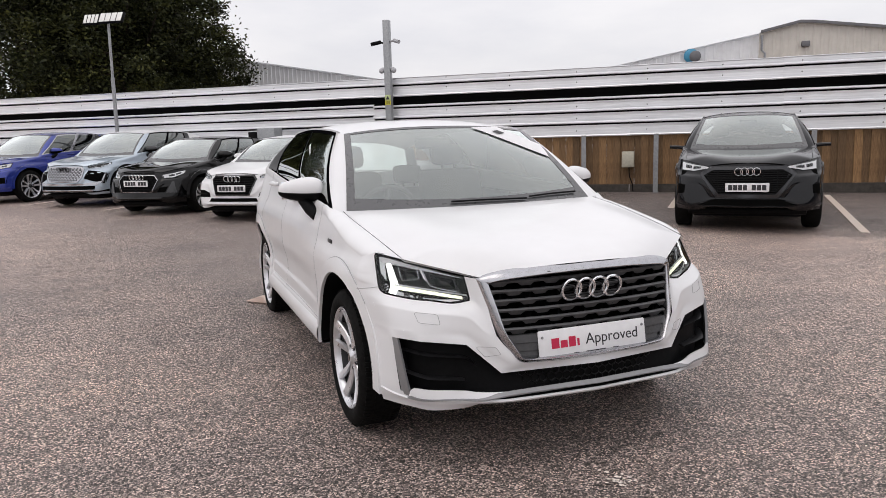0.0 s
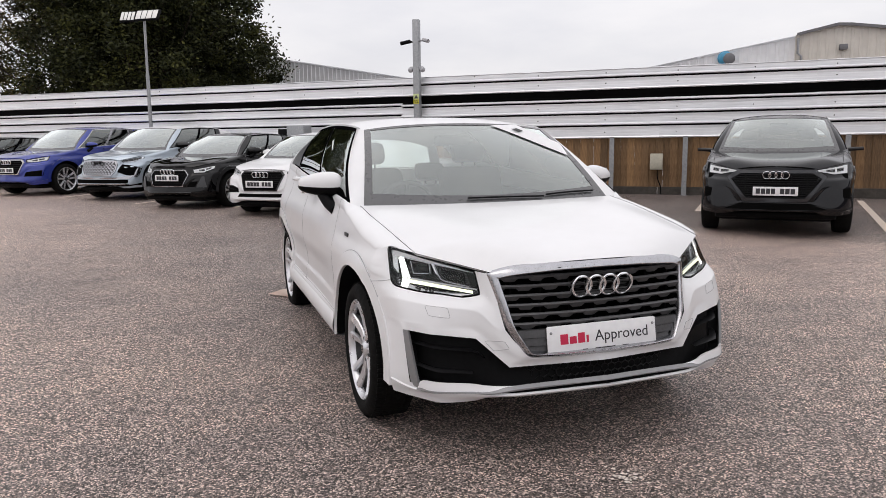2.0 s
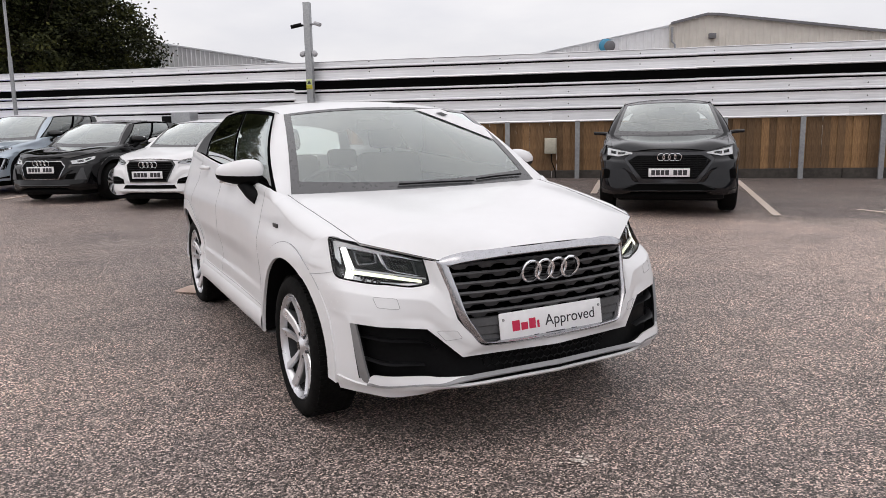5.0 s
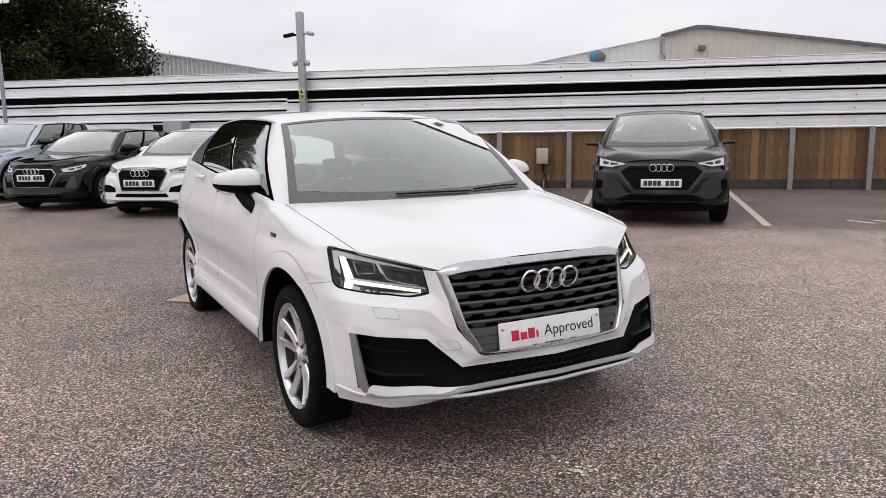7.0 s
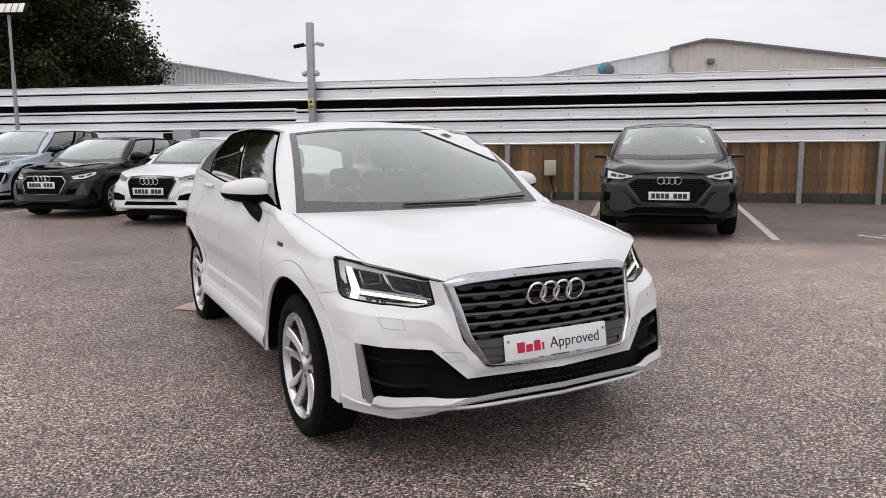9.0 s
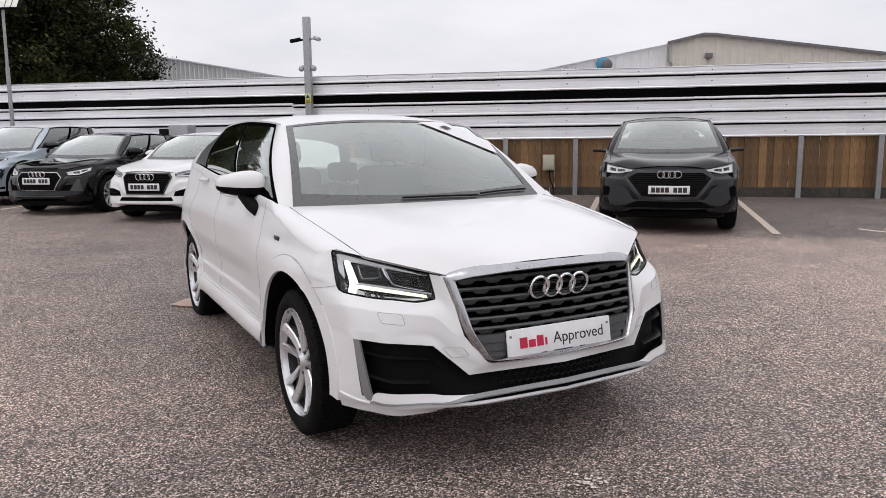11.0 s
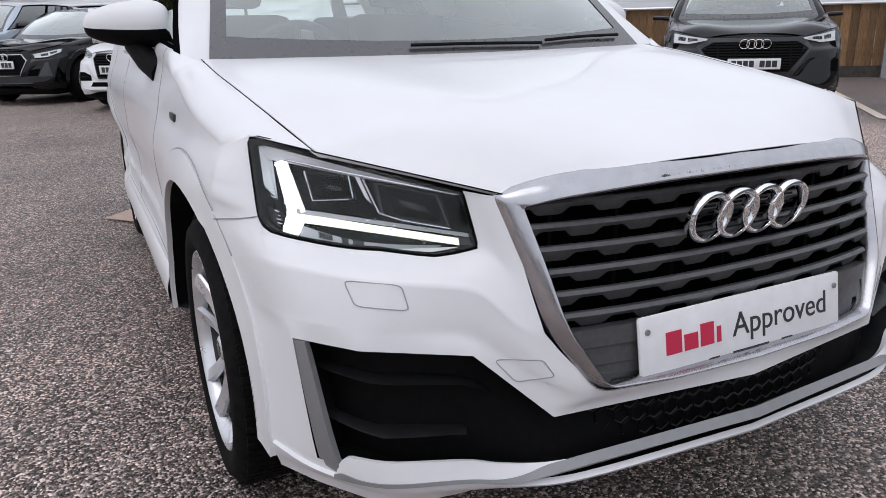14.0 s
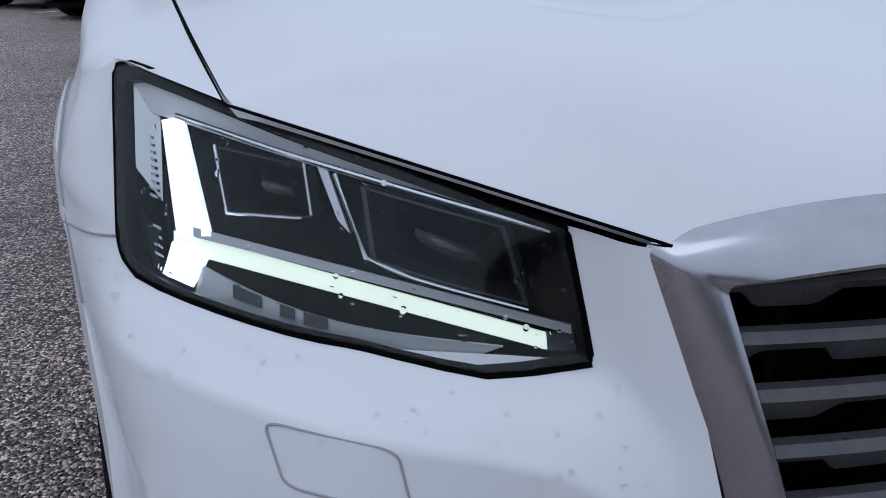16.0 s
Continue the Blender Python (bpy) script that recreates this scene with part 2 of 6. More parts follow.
def box(bm, lo, hi, m=None, bevel=0.0):
    c = [(a + b) / 2 for a, b in zip(lo, hi)]
    s = [b - a for a, b in zip(lo, hi)]
    r = bmesh.ops.create_cube(bm, size=1, matrix=(m or Matrix()) @ Matrix.Translation(c) @ Matrix.Diagonal((*s, 1)))
    if bevel:
        es = list({e for v in r["verts"] for e in v.link_edges})
        bmesh.ops.bevel(bm, geom=es, offset=bevel, segments=2, affect="EDGES", profile=0.5)
    return r["verts"]


def box_bm(lo, hi, m=None, bevel=0.0):
    bm = bmesh.new()
    box(bm, lo, hi, m, bevel)
    return bm


def tube(bm, pts, r, seg=10, closed=False, cap=True):
    """A round bar along points; r a number or a function of 0 to 1."""
    pts = [Vector(p) for p in pts]
    n = len(pts)
    rings = []
    for i, p in enumerate(pts):
        a = pts[(i - 1) % n] if (closed or i) else p
        b = pts[(i + 1) % n] if (closed or i < n - 1) else p
        d = (b - a).normalized()
        up = Vector((0, 0, 1)) if abs(d.z) < 0.9 else Vector((0, 1, 0))
        s = d.cross(up).normalized()
        u = s.cross(d)
        rr = r(i / max(1, n - 1)) if callable(r) else r
        rings.append([bm.verts.new(p + (s * math.cos(k * math.tau / seg) + u * math.sin(k * math.tau / seg)) * rr) for k in range(seg)])
    for i in range(n if closed else n - 1):
        for k in range(seg):
            bm.faces.new([rings[i][k], rings[(i + 1) % n][k], rings[(i + 1) % n][(k + 1) % seg], rings[i][(k + 1) % seg]])
    if cap and not closed:
        bm.faces.new(rings[0])
        bm.faces.new(rings[-1])
    return bm


def ribbon(bm, a_pts, b_pts, depth):
    """A solid strip between two matching lines of points, depth a vector."""
    d = Vector(depth)
    n = len(a_pts)
    q = [[bm.verts.new(Vector(p) + o) for p in pts] for pts in (a_pts, b_pts) for o in (Vector(), d)]
    for i in range(n - 1):
        for r, s in ((0, 2), (1, 3), (0, 1), (2, 3)):
            bm.faces.new([q[r][i], q[r][i + 1], q[s][i + 1], q[s][i]])
    for i in (0, n - 1):
        bm.faces.new([q[0][i], q[2][i], q[3][i], q[1][i]])
    return bm


def prism(bm, outline, depth):
    """A solid plate with the given outline, extruded by the vector depth."""
    d = Vector(depth)
    a = [bm.verts.new(Vector(p)) for p in outline]
    b = [bm.verts.new(Vector(p) + d) for p in outline]
    bm.faces.new(a)
    bm.faces.new(b[::-1])
    for i in range(len(a)):
        j = (i + 1) % len(a)
        bm.faces.new([a[i], b[i], b[j], a[j]])
    return bm


def lathe(bm, prof, seg=48, m=None):
    """Turns (radius, offset) pairs round the x axis."""
    m = m or Matrix()
    rings = []
    for r, x in prof:
        rings.append([bm.verts.new(m @ Vector((x, r * math.cos(k * math.tau / seg), r * math.sin(k * math.tau / seg)))) for k in range(seg)])
    for i in range(len(prof) - 1):
        for k in range(seg):
            bm.faces.new([rings[i][k], rings[i + 1][k], rings[i + 1][(k + 1) % seg], rings[i][(k + 1) % seg]])
    return rings


# ---------------------------------------------------------------- cars
WHEEL_R, ARCH_R, FLARE_R, WB = 0.330, 0.420, 0.486, 2.595


class Shape:
    """Carries the base body into another car's proportions."""

    def __init__(self, half=0.895, nose=0.83, wb=WB, tail=0.775, wheel=WHEEL_R, belt=1.0, roof=1.508, sill=0.25):
        self.half, self.nose, self.wb, self.tail, self.wheel = half, nose, wb, tail, wheel
        self.zk = [(0, 0), (0.25, sill), (0.33, wheel), (1.0, belt), (1.508, roof)]

    def __call__(self, p):
        x, y, z = p
        y = y * self.nose / 0.83 if y < 0 else y * self.wb / WB if y < WB else self.wb + (y - WB) * self.tail / 0.775
        for (a, b), (c, d) in zip(self.zk, self.zk[1:]):
            if z <= c or c == 1.508:
                z = b + (z - a) * (d - b) / (c - a)
                break
        return Vector((x * self.half / 0.895, y, z))


def fascia_columns():
    """The front's upright sections from the middle to the wheel arch, each from the lip up to the bonnet's edge."""
    return [
        [(0, -.770, .296), (0, -.862, .318), (0, -.852, .425), (0, -.840, .462), (0, -.830, .580), (0, -.805, .700), (0, -.770, .838)],
        [(.371, -.745, .294), (.395, -.832, .318), (.413, -.797, .422), (.345, -.820, .468), (.425, -.782, .575), (.441, -.742, .680), (.456, -.697, .798)],
        [(.557, -.722, .272), (.562, -.756, .325), (.534, -.735, .540), (.547, -.716, .588), (.530, -.716, .652), (.492, -.675, .709), (.504, -.645, .803)],
        [(.665, -.690, .270), (.682, -.702, .330), (.704, -.656, .556), (.698, -.645, .598), (.676, -.632, .668), (.660, -.580, .707), (.651, -.513, .848)],
        [(.748, -.600, .276), (.773, -.602, .345), (.790, -.567, .565), (.792, -.546, .602), (.800, -.503, .686), (.798, -.440, .730), (.786, -.338, .886)],
        [(.812, -.485, .276), (.827, -.488, .345), (.825, -.430, .560), (.831, -.402, .605), (.841, -.355, .664), (.857, -.272, .738), (.851, -.250, .890)],
    ]


COLS = fascia_columns()


def monotone(xs, ys, t):
    """Monotone cubic through the values ys at xs, for an array of places."""
    xs, ys = np.asarray(xs, float), np.asarray(ys, float)
    h = np.diff(xs)
    sl = np.diff(ys) / h
    m = np.zeros(len(xs))
    m[0], m[-1] = sl[0], sl[-1]
    for i in range(1, len(xs) - 1):
        m[i] = 0 if sl[i - 1] * sl[i] <= 0 else 2 * sl[i - 1] * sl[i] / (sl[i - 1] + sl[i])
    k = np.clip(np.searchsorted(xs, t, side="right") - 1, 0, len(xs) - 2)
    s = (t - xs[k]) / h[k]
    return ((2 * s**3 - 3 * s**2 + 1) * ys[k] + (s**3 - 2 * s**2 + s) * h[k] * m[k] + (3 * s**2 - 2 * s**3) * ys[k + 1] + (s**3 - s**2) * h[k] * m[k + 1])


def fascia_table(nc=200, nl=240):
    """The front surface sampled finely in columns and levels."""
    lv, cv = np.linspace(0, 6, nl + 1), np.linspace(0, 5, nc + 1)
    # the fold under the headlamp and the duct's upper edge are crisp, the rest flows
    fold = 1.0 * np.clip(1 - abs(lv - 4) / 0.9, 0, 1)
    tall = np.array([[monotone(range(7), [p[a] for p in col], lv) * (1 - fold) + np.interp(lv, range(7), [p[a] for p in col]) * fold for a in range(3)] for col in COLS])
    out = np.zeros((nc + 1, nl + 1, 3))
    for j in range(nl + 1):
        edge = max(0, 1 - abs(lv[j] - 2) / 0.9)
        for a in range(3):
            out[:, j, a] = monotone(range(6), tall[:, a, j], cv) * (1 - edge) + np.interp(cv, range(6), tall[:, a, j]) * edge
    return out


TABLE = fascia_table()


def fascia(c, l):
    """The front surface at column c (0 to 5) and level l (0 to 6)."""
    f, g = min(max(c, 0), 5) * 40, min(max(l, 0), 6) * 40
    i, j = min(int(f), 199), min(int(g), 239)
    u, v = f - i, g - j
    p = TABLE[i, j] * (1 - u) * (1 - v) + TABLE[i + 1, j] * u * (1 - v) + TABLE[i, j + 1] * (1 - u) * v + TABLE[i + 1, j + 1] * u * v
    return Vector(p)


def fascia_in(c, l, depth):
    """A place behind the front surface, measured along its normal."""
    e = 0.05
    p = fascia(c, l)
    n = (fascia(min(5, c + e), l) - fascia(max(0, c - e), l)).cross(fascia(c, min(6, l + e)) - fascia(c, max(0, l - e)))
    n.normalize()
    if n.y > 0:
        n = -n
    return p - n * depth


SIDE_W = [(-.43, .834), (-.2, .862), (0, .877), (.45, .886), (1.3, .888), (2.2, .892), (2.6, .897), (3.0, .855), (3.2, .77), (3.35, .62)]
SIDE_IN = [(.20, .050), (.27, .015), (.36, .004), (.415, .008), (.43, .022), (.505, .020), (.52, .033), (.60, .029), (.72, .004), (.84, .004), (.90, .016), (.96, .038), (1.04, .062), (1.16, .10)]
TOP_Z = [(-.42, .872), (-.36, .887), (0, .942), (.42, 1.030), (1.0, 1.068), (2.0, 1.130), (2.8, 1.18), (3.35, 1.18)]


WING_IN = [(.20, .040), (.30, .006), (.50, .008), (.66, .006), (.76, .004), (.80, .012), (.86, .034), (.92, .046), (.98, .060), (1.10, .10)]


def side_x(y, z):
    if y > 1.1:
        return keyed(SIDE_W, y) - keyed(SIDE_IN, z)
    k = min(1, max(0, (y - .20) / .90))
    return keyed(SIDE_W, y) - lerp(keyed(WING_IN, z), keyed(SIDE_IN, z), k * k * (3 - 2 * k))


def arch_bottom(y):
    """Lower edge of the side panels: the sill, the wheel arches and the seam under the headlight."""
    b = 0.300
    for yc in (0, WB):
        if abs(y - yc) < FLARE_R:
            b = max(b, 0.33 + math.sqrt(FLARE_R**2 - (y - yc) ** 2) - 0.02)
    return max(b, 0.738) if y < -0.26 else b


def bonnet_edge(t):
    """Bonnet's side line from the grille's corner to the windscreen."""
    if t < 0.4:
        return Vector((.455, -.697, .802)).lerp(Vector((.704, -.488, .868)), t / 0.4)
    return spline([(.704, -.488, .868), (.720, -.30, .905), (.735, -.05, .947), (.745, .16, .979), (.744, .36, 1.006)], (t - 0.4) / 0.6)


def side_top(y):
    """Upper edge of the side: the bonnet's line in front, the belt behind."""
    if y < 0.30:
        if y < -0.488:
            return Vector((.704, y, .868))
        lo, hi = 0.4, 1.0
        for _ in range(24):
            m = (lo + hi) / 2
            lo, hi = (m, hi) if bonnet_edge(m).y < y else (lo, m)
        p = bonnet_edge((lo + hi) / 2)
        return Vector((p.x + 0.003, y, p.z))
    k = min(1, (y - 0.30) / 0.12)
    k = k * k * (3 - 2 * k)
    zt = keyed(TOP_Z, y)
    return Vector((lerp(.740, side_x(y, zt) - 0.008, k), y, lerp(.998, zt, k)))


def side_point(y, v):
    """The side's surface; v 0 at the lower edge, 1 at the top edge."""
    b, t = arch_bottom(y), side_top(y)
    zs = min(t.z - 0.035, keyed(TOP_Z, y) - 0.045)
    if v < 0.75:
        z = lerp(b, zs, v / 0.75)
        return Vector((side_x(y, z), y, z))
    s = (v - 0.75) / 0.25
    xs = side_x(y, zs)
    a = s * math.pi / 2
    return Vector((lerp(t.x, xs, math.cos(a) ** 0.9), y, lerp(zs, t.z, math.sin(a))))


def mirrored(sx, f):
    return lambda u, v: Vector((f(u, v).x * sx, f(u, v).y, f(u, v).z))


# windscreen, roof and pillars of the base body
def screen(u, v):
    """Windscreen: u across -1 to 1, v from the cowl up to the roof."""
    a, b = abs(u), v
    x = u * lerp(.716, .585, b)
    y = lerp(lerp(.325, .405, a**2), lerp(.860, .935, a**2.2), b) - 0.018 * math.sin(math.pi * b)
    z = lerp(lerp(1.000, 1.034, a**2), lerp(1.447, 1.412, a**2.4), b) + 0.018 * math.sin(math.pi * b)
    return Vector((x, y, z))


ROOF_Z = [(.860, 1.447), (1.05, 1.476), (1.35, 1.500), (1.75, 1.508), (2.3, 1.500), (2.8, 1.455), (3.05, 1.40)]
RAIL = [(.93, 1.408), (1.25, 1.440), (1.75, 1.456), (2.3, 1.440), (2.8, 1.375), (3.05, 1.31)]
RAIL_X = [(.93, .590), (1.5, .612), (2.2, .605), (2.8, .56), (3.05, .52)]


def roof(u, v):
    a = abs(u)
    y0 = lerp(.860, .935, a**2.2)
    y = lerp(y0, 3.05, v)
    x = u * keyed(RAIL_X, y)
    return Vector((x, y, lerp(keyed(ROOF_Z, y), keyed(RAIL, y), a**2.4)))


def belt(y):
    t = side_top(y)
    return t


def rail(y):
    return Vector((keyed(RAIL_X, y), y, keyed(RAIL, y)))


def side_glass(s, v):
    """Side window band: s along from the A-pillar to the tail, v from belt to roof rail."""
    yb = lerp(.300, 2.95, s)
    yt = lerp(1.000, 2.86, s**0.97)
    p, q = belt(yb), rail(yt)
    r = p.lerp(q, v)
    r.x += 0.030 * math.sin(math.pi * v)
    return r


def rear_screen(u, v):
    a = abs(u)
    x = u * lerp(.64, .52, v)
    return Vector((x, lerp(lerp(3.34, 3.22, a**2), lerp(3.08, 3.0, a**2), v), lerp(1.07, lerp(1.40, 1.31, a**2.4), v)))


def wheel(name, parent, m, radius, lod, rim_mat, spokes=5):
    """A road wheel with tyre, rim, spokes and cap; its outer face looks along +x."""
    s = radius / 0.33
    seg = 72 if lod else 40
    tyre = bmesh.new()
    prof = [(.235, -.085), (.245, -.100), (.275, -.108), (.305, -.104), (.322, -.088), (.329, -.06), (.330, 0), (.329, .06), (.322, .088), (.305, .104), (.282, .108), (.258, .104), (.246, .092), (.238, .075)]
    lathe(tyre, [(r * s, x) for r, x in prof], seg)
    t = part("tyre", tyre, RUBBER, parent, "black rubber tyre")
    t.matrix_local = m
    if lod:
        tread = bmesh.new()
        for k in range(90):
            a = k * math.tau / 90
            for x in (-.07, -.025, .025, .07):
                r = Matrix.Rotation(a + x * 2, 4, "X")
                box(tread, (x - .017, -.007, radius - .004), (x + .017, .007, radius + .0015), r)
        q = part("tread", tread, RUBBER, t, smooth=0)
        tagged(q, kind="stuff")
    rim = bmesh.new()
    lathe(rim, [(r * s, x) for r, x in [(.240, .086), (.2475, .094), (.244, .099), (.236, .094), (.229, .078), (.227, .066)]], seg)
    rm = part("rim", rim, rim_mat, parent, "silver alloy rim")
    rm.matrix_local = m
    # barrel coloured dark for the shade inside the rim
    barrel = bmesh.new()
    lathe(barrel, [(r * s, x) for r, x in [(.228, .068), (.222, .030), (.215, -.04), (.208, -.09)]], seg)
    part("barrel", barrel, RIM_DARK, rm, "inner rim barrel with shade in its dark colour")
    disc = bmesh.new()
    lathe(disc, [(.001, -.03), (.12 * s, -.03), (.145 * s, -.03), (.145 * s, -.045), (.20 * s, -.045)], 36)
    d = part("brake_disc", disc, RIM_DARK, rm, "dark grey brake disc")
    for k in range(spokes):
        a0 = k * math.tau / spokes + math.pi / 2
        bm = bmesh.new()
        for sg in (-1, 1):
            # each spoke is a pair of straight faceted blades that spread towards the rim
            secs = []
            ca, sa = math.cos(a0), math.sin(a0)
            rd, tg = Vector((0, ca, sa)), Vector((0, -sa, ca))
            for i in range(6):
                f = i / 5
                o = rd * lerp(.030, math.sqrt(.234**2 - .066**2), f) * s + tg * sg * lerp(.013, .058, f) * s
                hw = lerp(.015, .022, f) * s
                x = lerp(.060, .088, f) - .012 * math.sin(math.pi * f)
                secs.append([o + tg * hw + Vector((x - .006, 0, 0)), o + tg * hw * .82 + Vector((x + (.001 if sg > 0 else .008), 0, 0)), o - tg * hw * .82 + Vector((x + (.008 if sg > 0 else .001), 0, 0)), o - tg * hw + Vector((x - .006, 0, 0)), o + Vector((x - .050, 0, 0))])
            vs = [[bm.verts.new(p) for p in sec] for sec in secs]
            for i in range(5):
                for q in range(5):
                    bm.faces.new([vs[i][q], vs[i + 1][q], vs[i + 1][(q + 1) % 5], vs[i][(q + 1) % 5]])
            bm.faces.new(vs[0])
            bm.faces.new(vs[-1])
        # recessed web between the pair, its shade put into a dark colour
        rd, tg = Vector((0, math.cos(a0), math.sin(a0))), Vector((0, -math.sin(a0), math.cos(a0)))
        web = [bm.verts.new(rd * r * s + tg * o * s + Vector((x, 0, 0))) for r, o, x in ((.05, -.012, .050), (.05, .012, .050), (.226, .050, .060), (.226, -.050, .060))]
        bm.faces.new(web)
        bmw = bmesh.new()
        bmw.faces.new([bmw.verts.new(v.co) for v in web])
        bmesh.ops.delete(bm, geom=web, context="VERTS")
        bmesh.ops.solidify(bmw, geom=bmw.faces[:], thickness=.006)
        part("spoke", bm, rim_mat, rm, smooth=12)
        part("spoke_web", bmw, RIM_DARK, rm, "dark web between spoke blades")
    cap = bmesh.new()
    lathe(cap, [(.001, .080), (.024 * s, .080), (.029 * s, .077), (.034 * s, .070), (.05 * s, .060), (.055 * s, .03)], 32)
    hub = part("hub_cap", cap, RIM_DARK if not lod else RIM, rm, "round hub cap")
    if lod:
        cup = bmesh.new()
        lathe(cup, [(.001, .0815), (.019, .0815), (.021, .0795)], 24)
        part("cap_disc", cup, GLOSS_BLACK, hub, "black centre disc")
    if lod:
        for k in range(5):
            a = (k + .5) * math.tau / 5 + math.pi / 2
            b = bmesh.new()
            lathe(b, [(.001, .066), (.007, .066), (.009, .060), (.009, .04)], 8, Matrix.Translation((0, .056 * math.cos(a), .056 * math.sin(a))))
            part("wheel_bolt", b, RIM_DARK, rm)
    return t


def ring_badge(parent, centre, radius, tilt, width=0.0075, material=None):
    """Four interlocked bright rings."""
    for k in range(4):
        bm = bmesh.new()
        cx = (k - 1.5) * radius * 1.50
        wd = width * radius / .055
        # section of the ring: (outwards, backwards)
        sect = ((wd * .95, .014), (wd, .004), (wd * .55, -.002), (0, -.0035), (-wd * .55, -.002), (-wd, .004), (-wd * .95, .014))
        rows = []
        for i in range(48):
            a = i * math.tau / 48
            rows.append([bm.verts.new((centre[0] + cx + (radius + o) * math.cos(a), centre[1] - (radius + o) * math.sin(a) * tilt - .0012 * (k % 2) + b, centre[2] + (radius + o) * math.sin(a))) for o, b in sect])
        for i in range(48):
            for j in range(len(sect) - 1):
                bm.faces.new([rows[i][j], rows[(i + 1) % 48][j], rows[(i + 1) % 48][j + 1], rows[i][j + 1]])
        part("badge_ring", bm, material or CHROME, parent, "" if material else "bright chrome ring")


def text_mesh(name, words, size, material, parent, m, thick=0.0006):
    cu = bpy.data.curves.new(name, "FONT")
    cu.body, cu.size, cu.extrude = words, size, thick
    tmp = bpy.data.objects.new(name, cu)
    scene.collection.objects.link(tmp)
    bpy.context.view_layer.update()
    me = bpy.data.meshes.new_from_object(tmp.evaluated_get(bpy.context.evaluated_depsgraph_get()))
    bpy.data.objects.remove(tmp)
    bpy.data.curves.remove(cu)
    me.materials.append(material)
    ob = new(name, me)
    ob.parent = parent
    ob.matrix_local = m
    return ob


